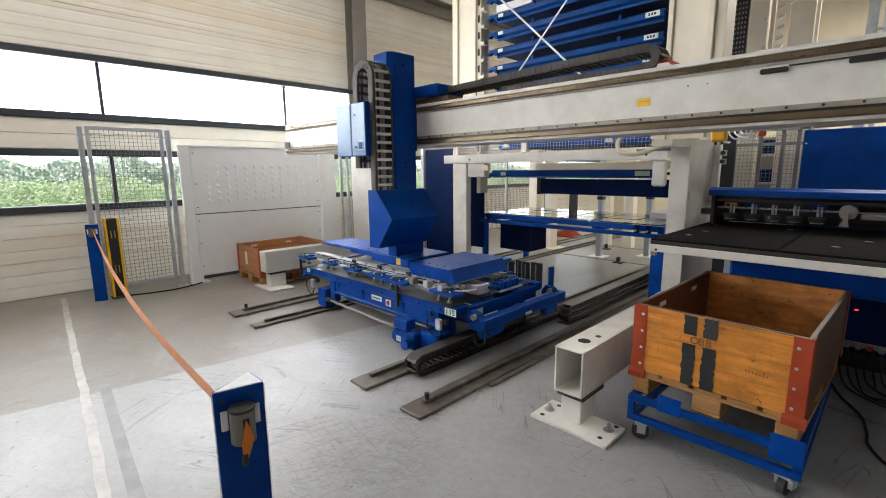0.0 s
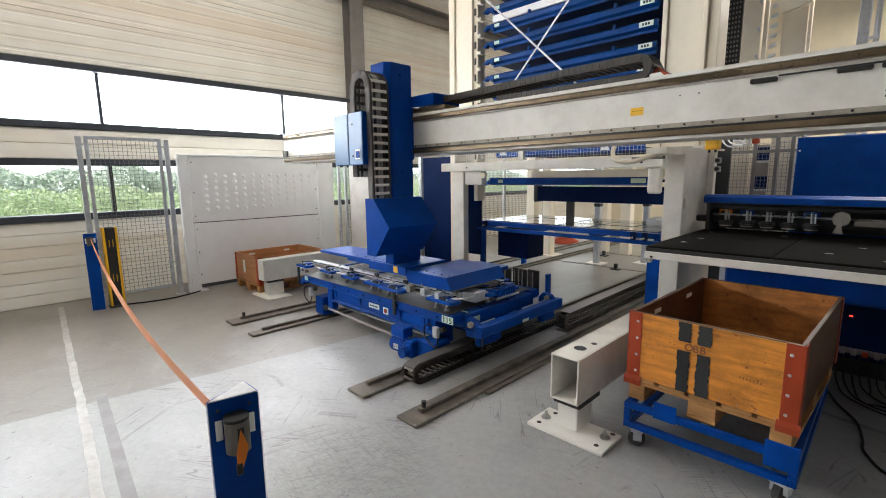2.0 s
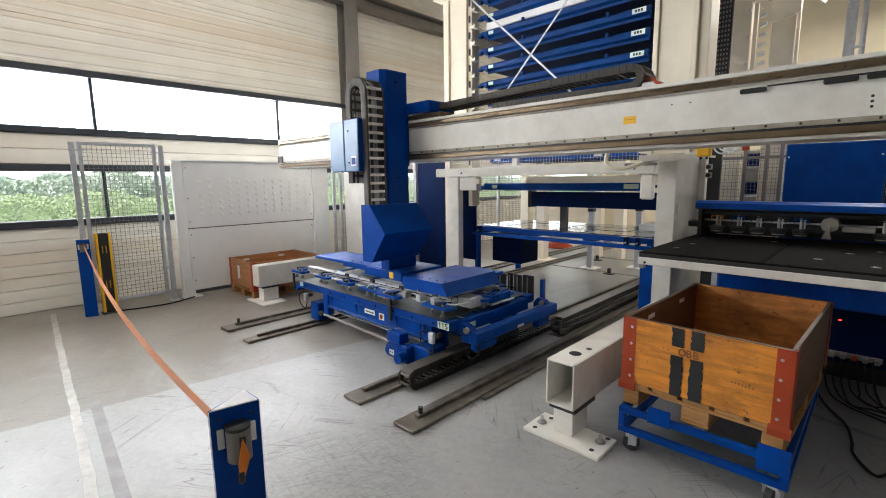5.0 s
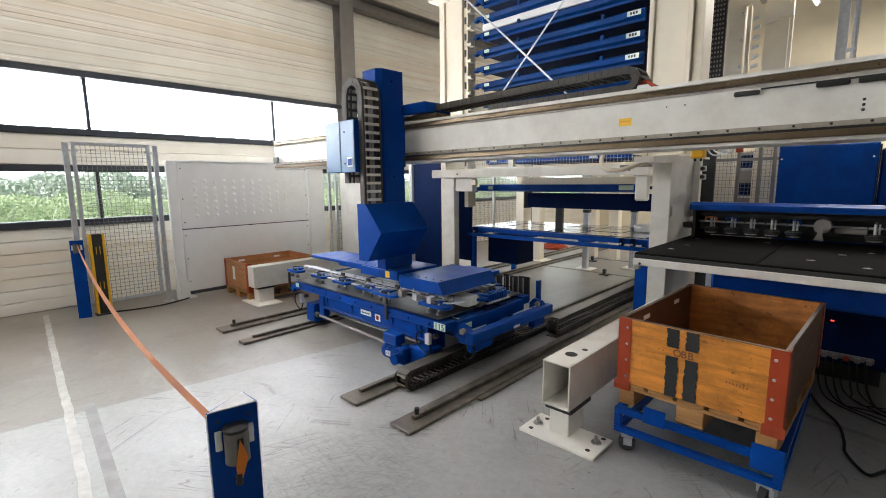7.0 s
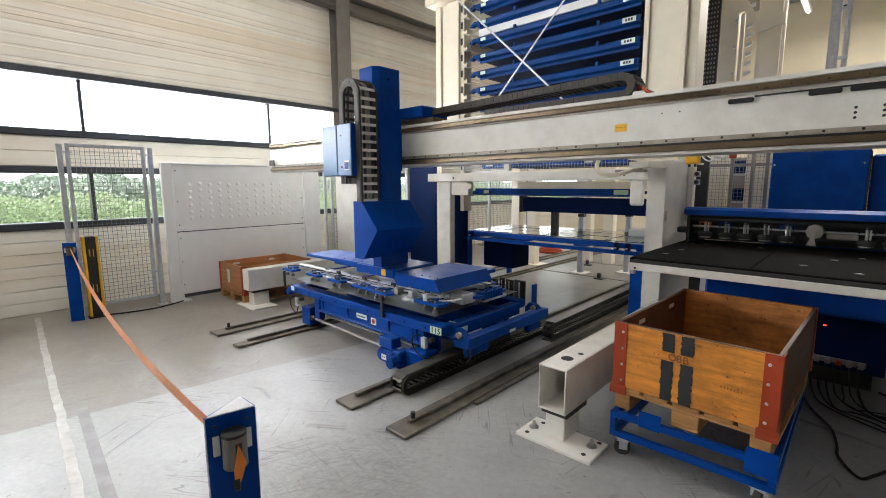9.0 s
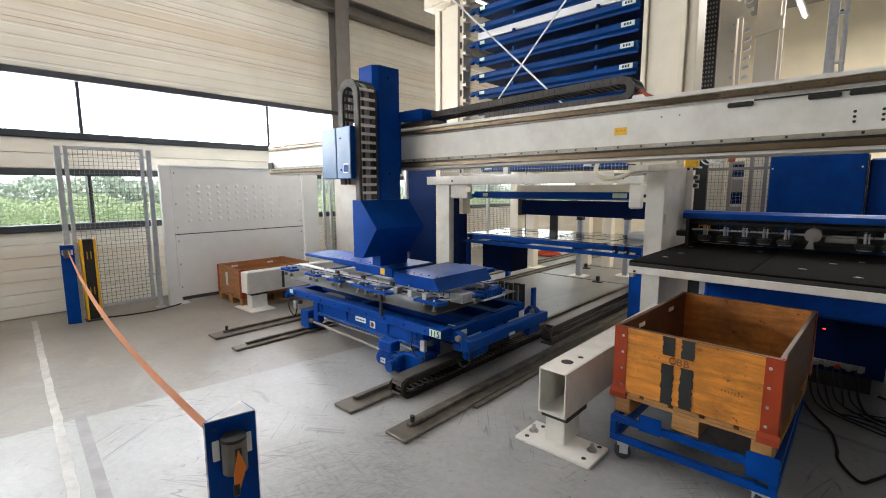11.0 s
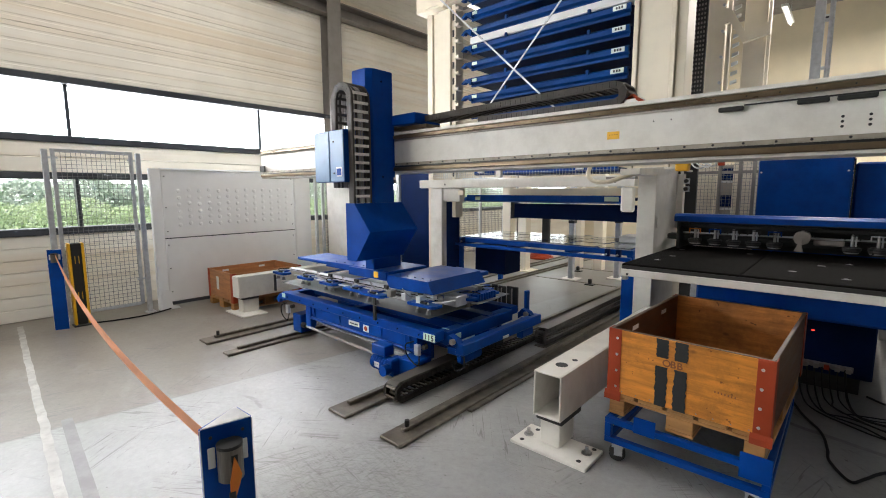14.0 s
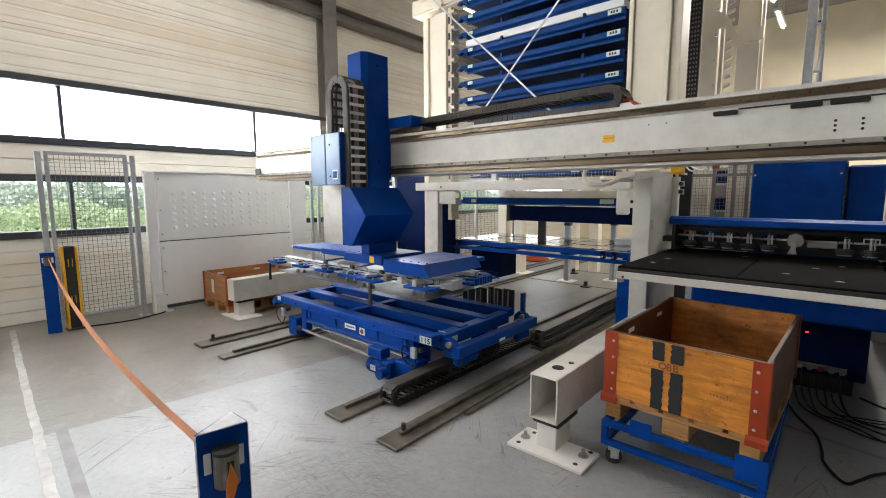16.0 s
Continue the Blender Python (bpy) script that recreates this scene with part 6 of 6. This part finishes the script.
# ---------------------------------------------------------------- sorting machine
def brush_table():
    z0, z1 = 1.0, 1.062
    x0, x1, y0, y1 = -1.065, 2.4, 3.93, 5.42
    t = thing("brush_table", "white-edged machine table with a black brush top", "machine table", (0, y0, 0))
    part("front_edge", box(B(), (x0, y0, z0), (x1, y0 + 0.03, z1), 0.006), WHITE, t, "white front edge")
    part("side_edge", box(B(), (x0, y0 + 0.031, z0), (x0 + 0.03, y1, z1), 0.006), WHITE, t)
    n = 4
    w = (x1 - x0) / n
    for k in range(n):
        part("brush_panel", box(B(), (x0 + 0.004 + w * k, y0 + 0.012, z1 + 0.002), (x0 + w * (k + 1) - 0.002, y1 + 0.3, z1 + 0.045), 0.008), BRUSH, t, "black brush panel")
    part("rubber_lip", box(B(), (x0 + 0.01, y0 + 0.004, z1 + 0.0005), (x1, y0 + 0.0118, z1 + 0.03)), RUBBER, t)
    part("table_plate", box(B(), (x0 + 0.031, y0 + 0.031, z1 - 0.02), (x1, y1 + 0.3, z1)), STEEL_DARK, t)
    rng = random.Random(5)
    for k in range(14):
        a, b = rng.uniform(x0 + 0.15, 1.2), rng.uniform(y0 + 0.1, y1)
        part("ball_socket", cyl(B(), (a, b, z1 + 0.044), (a, b, z1 + 0.047), 0.028, 14), BLACK, t)
        if k % 4 == 0:
            part("ball", cyl(B(), (a, b, z1 + 0.047), (a, b, z1 + 0.05), 0.014, 10), STEEL, t)
    part("fixing_bolt", cyl(B(), (x0 + 0.06, y0, z0 + 0.02), (x0 + 0.06, y0 - 0.01, z0 + 0.02), 0.01, 8), BLACK, t)
    part("clip_block", box(B(), (x0 + 0.01, y0 + 0.01, z0 - 0.035), (x0 + 0.05, y0 + 0.06, z0 - 0.001), 0.004), STEEL, t)
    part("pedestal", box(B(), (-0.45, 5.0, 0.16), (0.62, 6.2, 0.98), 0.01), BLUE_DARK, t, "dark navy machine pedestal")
    part("pedestal_foot", box(B(), (-0.35, 5.1, 0.0), (0.55, 6.1, 0.159)), BLACK, t)
    part("apron", box(B(), (-0.6, 4.5, 0.72), (2.2, 4.98, 0.98), 0.02), BLUE, t, "blue apron under the table")
    part("table_leg", box(B(), (x0 + 0.35, 4.82, 0), (x0 + 0.42, 4.89, z0), 0.004), GALV, t)
    led = part("red_lamp", box(B(), (0.205, 4.99, 0.522), (0.228, 4.999, 0.529)), RED_GLOW, t, "small glowing red light")
    part("connector_rail", box(B(), (0.1, 4.96, 0.22), (0.5, 4.999, 0.26), 0.004), STEEL_DARK, t)
    # punch head bar with suction tools
    m = thing("punch_machine", "blue sheet-metal working machine with a row of pressing feet", "machine", (0.5, 5.6, 0))
    part("hood", prism(B(), [(5.33, 1.40), (5.33, 1.455), (5.37, 1.478), (5.46, 1.479), (5.46, 1.40)], "x", -1.03, 3.0), BLUE, m, "blue hood edge")
    part("hood_back", box(B(), (-1.02, 5.461, 1.40), (3.0, 6.1, 1.45), 0.004), STEEL_DARK, m)
    part("hood_trim", box(B(), (-1.02, 5.345, 1.392), (3.0, 5.37, 1.3995)), BLACK, m)
    part("hood_end", box(B(), (-1.01, 5.38, 1.11), (-0.98, 5.8, 1.398)), BLACK, m)
    part("inner_wall", box(B(), (-0.98, 5.75, 1.11), (3.0, 5.8, 1.398)), BLACK, m)
    part("clamp_rail", box(B(), (-0.98, 5.50, 1.265), (3.0, 5.525, 1.282), 0.003), ALU, m, "thin bright rail")
    part("clamp_rail", box(B(), (-0.98, 5.46, 1.335), (3.0, 5.50, 1.37), 0.003), BLACK, m)
    part("clamp_rail", box(B(), (-0.98, 5.55, 1.18), (3.0, 5.60, 1.25), 0.003), BLACK, m)
    for x, kind in ((-0.84, ORANGE_DEEP), (-0.655, BLUE), (-0.49, BLACK), (-0.32, BLACK), (-0.15, BLUE), (0.41, BLACK), (0.58, PANEL), (0.76, BLACK), (0.94, BLUE)):
        f = part("pressing_foot", cyl(B(), (x, 5.43, 1.195), (x, 5.43, 1.215), 0.066, 20), BLACK, m, "round black pressing foot")
        part("foot_ring", cyl(B(), (x, 5.43, 1.165), (x, 5.43, 1.175), 0.052, 20), STEEL, f)
        part("foot_ring", cyl(B(), (x, 5.43, 1.176), (x, 5.43, 1.192), 0.06, 20), RUBBER, f)
        part("foot_ring", cyl(B(), (x, 5.43, 1.216), (x, 5.43, 1.226), 0.05, 20), RUBBER, f)
        part("stem", cyl(B(), (x, 5.43, 1.165), (x, 5.43, 1.33), 0.013, 10), STEEL, f)
        part("stem", cyl(B(), (x + 0.025, 5.44, 1.22), (x + 0.025, 5.44, 1.32), 0.007, 8), ALU, f)
        bm = B()
        box(bm, (x - 0.055, 5.405, 1.318), (x + 0.055, 5.415, 1.328))
        box(bm, (x - 0.055, 5.405, 1.28), (x - 0.046, 5.415, 1.318))
        box(bm, (x + 0.046, 5.405, 1.28), (x + 0.055, 5.415, 1.318))
        part("bracket", bm, kind, f, "small coloured bracket")
    g = part("grey_motor", cyl(B(), (0.06, 5.33, 1.285), (0.06, 5.48, 1.285), 0.066, 8), STEEL_DARK, m, "grey octagonal motor")
    part("lever", prism(B(), [(0.01, 1.165), (0.08, 1.16), (0.065, 1.22), (0.07, 1.28), (0.045, 1.28), (0.03, 1.21)], "y", 5.30, 5.328), STEEL_DARK, g)
    part("side_block", box(B(), (-1.11, 5.40, 1.20), (-1.011, 5.55, 1.26), 0.01), BLACK, m)
    part("cable_tray", box(B(), (0.14, 5.40, 1.22), (0.36, 5.45, 1.27), 0.01), STEEL_DARK, m)
    # blue cabinet behind
    c = thing("blue_cabinet", "tall blue sheet-metal switch cabinet behind the machine", "cabinet", (0, 6.8, 0))
    part("body", box(B(), (-0.47, 6.58, 0.0), (0.37, 7.2, 2.075), 0.006), BLUE, c)
    part("door", box(B(), (-0.465, 6.565, 0.3), (0.36, 6.579, 2.07), 0.006), BLUE, c)
    part("side_unit", box(B(), (0.385, 6.75, 0.0), (0.70, 7.3, 2.02), 0.02), BLUE, c)
    part("gap_post", box(B(), (0.371, 6.7, 0), (0.384, 7.1, 2.06)), BLACK, c)
    for x in (-0.44, 0.33):
        part("lock", cyl(B(), (x, 6.565, 1.93), (x, 6.557, 1.93), 0.01, 8), PANEL, c)
    part("eye_bolt", cyl(B(), (-0.42, 6.7, 2.075), (-0.42, 6.7, 2.12), 0.012, 8), GALV, c)
    part("eye_bolt", cyl(B(), (0.33, 6.7, 2.075), (0.33, 6.7, 2.12), 0.012, 8), GALV, c)
    w = thing("grey_unit", "white and black control unit beside the blue cabinet", "control unit", (1.0, 7.2, 0))
    part("body", box(B(), (0.74, 7.2, 0), (1.5, 7.8, 1.88), 0.01), WHITE, w)
    part("dark_front", box(B(), (0.76, 7.19, 1.5), (1.45, 7.199, 1.62)), BLACK, w)


RED_GLOW = glow("red_indicator", (1.0, 0.05, 0.03), 3.0)


def machine_back():
    """Fence, pipes and posts between tower and blue cabinet."""
    f = thing("cell_fence", "grey steel cell fence with wire mesh and pipes", "fence", (-0.8, 7.4, 0))
    for x in (-1.02, -0.78, -0.62, -0.52):
        part("post", box(B(), (x - 0.02, 7.38, 0), (x + 0.02, 7.43, 2.15), 0.003), STEEL_DARK, f)
    part("top_pipe", tube(B(), [(-1.4, 7.35, 2.15), (-0.6, 7.35, 2.15), (0.5, 7.5, 2.2)], 0.018), STEEL_DARK, f)
    part("mid_rail", box(B(), (-1.3, 7.4, 1.95), (-0.5, 7.43, 1.99)), STEEL_DARK, f)
    bm = B()
    for k in range(18):
        x = -1.3 + 0.045 * k
        box(bm, (x - 0.002, 7.44, 0.2), (x + 0.002, 7.444, 2.1))
    for k in range(40):
        box(bm, (-1.3, 7.436, 0.2 + 0.048 * k), (-0.5, 7.44, 0.204 + 0.048 * k))
    tagged(part("wire_mesh", bm, WIRE, f, "dark wire mesh"), kind="stuff")
    y = thing("yellow_box", "yellow switch box hanging beside the gantry leg", "switch box", (-0.83, 4.75, 1.95))
    part("housing", box(B(), (-0.90, 4.75, 1.905), (-0.785, 4.84, 2.06), 0.012), YELLOW, y)
    for x in (-0.87, -0.82):
        part("gland", cyl(B(), (x, 4.80, 1.88), (x, 4.80, 1.904), 0.011, 8), BLACK, y)
    part("mounting", box(B(), (-1.129, 5.74, 1.30), (-1.06, 5.80, 1.94), 0.006), WHITE, y)
    part("arm", box(B(), (-0.99, 4.80, 1.93), (-0.901, 4.82, 1.95)), WHITE, y)
    part("arm", box(B(), (-1.01, 4.80, 1.93), (-0.991, 5.8, 1.95)), WHITE, y)
    for k in range(2):
        part("knob", cyl(B(), (-1.03, 5.735, 1.83 - 0.09 * k), (-1.03, 5.70, 1.83 - 0.09 * k), 0.022, 10), BLACK, y)
        part("knob_plate", box(B(), (-1.06, 5.736, 1.80 - 0.09 * k), (-1.0, 5.75, 1.86 - 0.09 * k)), GALV, y)
    p = thing("air_pipes", "bundle of curved steel air pipes under the gantry", "pipes", (-0.6, 5.6, 2.0))
    for k in range(3):
        pts = smooth_path([(-0.95 + 0.05 * k, 5.6 + 0.05 * k, 2.12), (-0.96 + 0.05 * k, 5.58, 2.03), (-0.90 + 0.05 * k, 5.55, 1.965 + 0.02 * k), (-0.82 + 0.045 * k, 5.55, 1.98), (-0.80 + 0.05 * k, 5.6, 2.12)], 6)
        part("pipe", tube(B(), pts, 0.008), GALV if k != 1 else PANEL, p)
    for x0, x1, z in ((-0.85, -0.45, 2.06), (-0.78, 0.3, 2.12)):
        part("pipe", tube(B(), [(x0, 5.9, z), (x1, 6.1, z + 0.01)], 0.012), GALV, p)
    part("red_valve", box(B(), (-0.70, 5.55, 1.98), (-0.64, 5.6, 2.03), 0.008), RED, p, "small red valve")
    c = thing("cable_bundle", "black cables lying tangled on the floor under the machine", "cables", (0.4, 4.6, 0))
    rng = random.Random(12)
    for k in range(7):
        x = 0.15 + 0.05 * k
        pts = [(x, 4.97, 0.24), (x + 0.01, 4.9, 0.12), (x + 0.04, 4.75, 0.03), (x + 0.12 + rng.uniform(-0.06, 0.06), 4.5 + rng.uniform(-0.08, 0.08), 0.012 + 0.004 * k),
               (x + 0.30 + rng.uniform(-0.08, 0.08), 4.42 + rng.uniform(-0.1, 0.16), 0.012 + 0.004 * k), (x + 0.62, 4.46 + rng.uniform(-0.2, 0.3), 0.014 + 0.003 * k), (x + 1.2, 4.55 + rng.uniform(-0.3, 0.5), 0.012)]
        part("cable", tube(B(), smooth_path(pts, 6), rng.choice((0.005, 0.006, 0.009)), 7), CABLE, c)
    loop = [(0.05, 4.9, 0.014), (0.205, 4.386, 0.014), (0.34, 4.1, 0.014), (0.385, 3.85, 0.014), (0.40, 3.68, 0.014), (0.497, 3.49, 0.014), (0.57, 3.585, 0.014), (0.66, 3.74, 0.014), (0.9, 4.0, 0.014)]
    part("cable", tube(B(), smooth_path(loop, 8), 0.009, 8), CABLE, c, "thick black cable in a loop")
    part("cable", tube(B(), smooth_path([(0.6, 5.05, 0.02), (0.75, 4.92, 0.02), (1.0, 4.8, 0.02), (1.5, 4.9, 0.02)], 6), 0.009, 7), CABLE, c)
    part("cable", tube(B(), smooth_path([(0.85, 4.5, 0.3), (0.80, 4.45, 0.16), (0.84, 4.35, 0.03), (1.0, 4.2, 0.02)], 6), 0.014, 8), CABLE, c)
    for k in range(5):
        x = 0.19 + 0.07 * k
        part("plug", box(B(), (x - 0.018, 4.93, 0.215), (x + 0.018, 4.985, 0.255), 0.005), RED if k == 2 else STEEL_DARK, c)


def rear_unit():
    """Shelved grey unit behind the cell fence."""
    u = thing("rear_unit", "grey steel unit with blue drawers behind the wire fence", "machine unit", (-0.95, 8.8, 0))
    # dark backing, added so the bright end wall stays hidden
    part("back_panel", box(B(), (-1.36, 9.20, 0), (-0.50, 9.24, 2.15), 0.004), STEEL_DARK, u)
    for x in (-1.36, -0.98, -0.56):
        part("upright", box(B(), (x, 8.72, 0), (x + 0.06, 8.80, 2.2), 0.004), STEEL_DARK, u)
    for k in range(4):
        part("shelf", box(B(), (-1.30, 8.82, 0.5 + 0.45 * k), (-0.50, 9.19, 0.53 + 0.45 * k), 0.004), GALV, u)
        part("drawer", box(B(), (-1.28, 8.84, 0.54 + 0.45 * k), (-1.0, 9.16, 0.74 + 0.45 * k), 0.008), BLUE_DARK, u, "dark blue drawer")
        part("drawer", box(B(), (-0.90, 8.84, 0.54 + 0.45 * k), (-0.60, 9.16, 0.70 + 0.45 * k), 0.008), BLACK, u, "black drawer")


def rear_fence():
    """Mesh fence between the storage tower and the window wall."""
    f = thing("rear_fence", "grey wire mesh fence standing behind the storage tower", "fence", (-6.7, 9.5, 0))
    for x in (-7.5, -6.76, -6.02):
        part("post", box(B(), (x - 0.03, 9.47, 0), (x + 0.03, 9.53, 2.1), 0.004), GALV, f)
    part("rail", box(B(), (-7.47, 9.48, 2.02), (-6.79, 9.51, 2.06)), GALV, f)
    part("rail", box(B(), (-6.73, 9.48, 2.02), (-6.05, 9.51, 2.06)), GALV, f)
    bm = B()
    for k in range(33):
        x = -7.47 + 0.044 * k
        box(bm, (x - 0.004, 9.515, 0.12), (x + 0.004, 9.519, 2.02))
    for k in range(40):
        box(bm, (-7.47, 9.52, 0.12 + 0.048 * k), (-6.05, 9.524, 0.128 + 0.048 * k))
    tagged(part("wire_mesh", bm, WIRE, f, "dark wire mesh"), kind="stuff")


def behind_table():
    """Frames, guards and goods seen under the storage tower."""
    for x, y in ((-3.62, 8.3), (-2.95, 8.9), (-2.55, 9.3)):
        g = thing("guard_post", "pale steel guard post bolted to the floor with a base plate", "post", (x, y, 0), group="guard posts")
        part("post", box(B(), (x - 0.05, y - 0.05, 0.02), (x + 0.05, y + 0.05, 1.9), 0.006), GALV, g)
        part("base_plate", box(B(), (x - 0.16, y - 0.16, 0), (x + 0.16, y + 0.16, 0.02), 0.004), WHITE, g)
        part("clamp", box(B(), (x - 0.06, y - 0.06, 1.1), (x + 0.06, y + 0.06, 1.16), 0.004), BLACK, g)
    r = thing("fire_hose", "red rolled hose lying on the hall floor", "hose", (-5.5, 10.4, 0))
    for k in range(3):
        ring = [(-5.5 + (0.32 - 0.05 * k) * math.cos(a * 0.3307), 10.4 + (0.30 - 0.05 * k) * math.sin(a * 0.3307), 0.03 + 0.03 * k) for a in range(20)]
        part("hose_turn", tube(B(), ring, 0.03, 8), RED, r)
    p = thing("stacked_cartons", "white cartons stacked on a pallet at the hall wall", "cartons", (-2.3, 11.5, 0))
    pallet(p, -2.75, -1.75, 11.2, 12.0, 0.0, PALLET)
    for k in range(3):
        part("carton", box(B(), (-2.72 + 0.02 * k, 11.23, 0.146 + 0.27 * k), (-1.80 + 0.01 * k, 11.95, 0.412 + 0.27 * k), 0.01), PANEL, p)


def steel_pipe_column():
    p = thing("pipe_column", "grey steel post with conduit rising behind the machine", "post", (-0.1, 8.0, 0))
    part("post", box(B(), (-0.18, 8.0, 0), (-0.07, 8.1, HZ), 0.006), GALV, p)
    part("conduit", cyl(B(), (0.0, 8.02, 0), (0.0, 8.02, HZ), 0.03, 10), GALV, p)
    for z in (3.3, 3.9, 4.6):
        part("clamp", box(B(), (-0.07, 7.99, z), (0.03, 8.05, z + 0.03)), GALV, p)
    s = thing("wall_sign", "small white sign high on the end wall", "sign", (-0.35, HY1, 6.0))
    part("plate", box(B(), (-0.72, HY1 - 0.03, 6.35), (-0.42, HY1 - 0.004, 6.52)), PAPER, s)
    part("writing_bar", box(B(), (-0.68, HY1 - 0.036, 6.41), (-0.46, HY1 - 0.031, 6.46)), INK, s)


def floor_marks():
    def mark(name, pts, w, material, label):
        bm = B()
        prev = None
        for i, (x, y) in enumerate(pts):
            a = Vector((x, y - w / 2, 0.0025)); b = Vector((x, y + w / 2, 0.0025))
            cur = (bm.verts.new(a), bm.verts.new(b))
            if prev:
                bm.faces.new((prev[0], cur[0], cur[1], prev[1]))
            prev = cur
        bmesh.ops.recalc_face_normals(bm, faces=bm.faces)
        solo(name, bm, material, label, kind="structure")
    rng = random.Random(9)
    line = [(float(x), float(np.interp(x, (-7.58, -5.39, -4.0, -3.17, -2.59, -1.4), (0.679, 0.532, 0.448, 0.392, 0.349, 0.262))) + rng.uniform(-0.005, 0.005)) for x in np.arange(-7.55, -1.3, 0.1)]
    mark("floor_line", line, 0.058, LINE, "worn white floor marking line")
    mark("floor_line", [(0.16 + 0.1 * k, 4.13 - 0.022 * k + rng.uniform(-0.006, 0.006)) for k in range(24)], 0.05, LINE_OLD, "worn grey floor marking beside the machine")
    mark("floor_line_trace", [(-4.0 + 0.4 * k, 0.578 - 0.029 * k) for k in range(7)], 0.07, LINE_OLD, "grey trace of a removed floor line")


# ceiling structure
def roof():
    for y in (-6, -1.6, 2.0, 5.75, 9.5, 13.1):
        b = thing("roof_beam", "brown-grey steel roof beam across the hall", "beam", (0, y, HZ - 0.5), group="roof beams", kind="structure")
        part("web", box(B(), (WX, y - 0.008, HZ - 0.48), (HX1, y + 0.008, HZ)), STEEL_DARK, b)
        part("flange", box(B(), (WX, y - 0.09, HZ - 0.5), (HX1, y + 0.09, HZ - 0.48)), STEEL_DARK, b)


# ---------------------------------------------------------------- build
hall()
roof()
outside()
floor_marks()
fence_panel()
screen_panel()
barrier_post(-0.995, 0.56, 1.03, 78, True)
barrier_post(-6.99, 1.02, 1.02, 72, False)
belt((-1.06, 0.52, 0.985), (-6.95, 1.02, 0.955), 0.17)
bollard()
wall_cable()
floor_rails()
floor_chains()
floor_beams()
crate_trolley()
near_crate()
far_crate()
gantry()
carriage()
column_chain = lift_chain()
head = lift()
plate = sheet()
table_car()
storage_tower()
bench_frame()
feed_table()
brush_table()
machine_back()
rear_unit()
rear_fence()
behind_table()
steel_pipe_column()
for lx in (-6.6, -4.0, -1.15, 2.0):
    for ly in (-6.0, -3.0, 0.0, 3.2, 9.2, 12.4, 14.6):
        ceiling_light((lx, ly, 6.0), "y", 1.5)
# extra areas under the ceiling, added to brighten wall, leg and rear columns
for lx, ly, power in ((-5.9, -3.4, 58), (-4.6, 0.8, 92), (-5.9, 3.5, 28), (-3.0, -5.5, 28), (0.2, 9.0, 230), (0.6, 12.6, 320)):
    area("hall_fill", (lx, ly, 5.95), (lx, ly, 0), 0.3, 3.0, power, (1.0, 0.96, 0.9))


def motions():
    rises = [(0, 0), (6.2, 0), (6.6, 0.004), (7, 0.02), (7.5, 0.037), (8, 0.053), (8.5, 0.066), (9, 0.079), (9.6, 0.094), (10.4, 0.110), (11, 0.118), (12, 0.122), (15.4, 0.122),
             (15.6, 0.123), (15.7, 0.135), (15.8, 0.185), (15.9, 0.244), (16, 0.302)]
    for ob, share in ((head, 1.0), (plate, 1.0), (column_chain, 0.5)):
        walk(ob, [(t, Matrix.Translation(ORIGIN[ob] + Vector((0, 0, h * share)))) for t, h in rises])


motions()
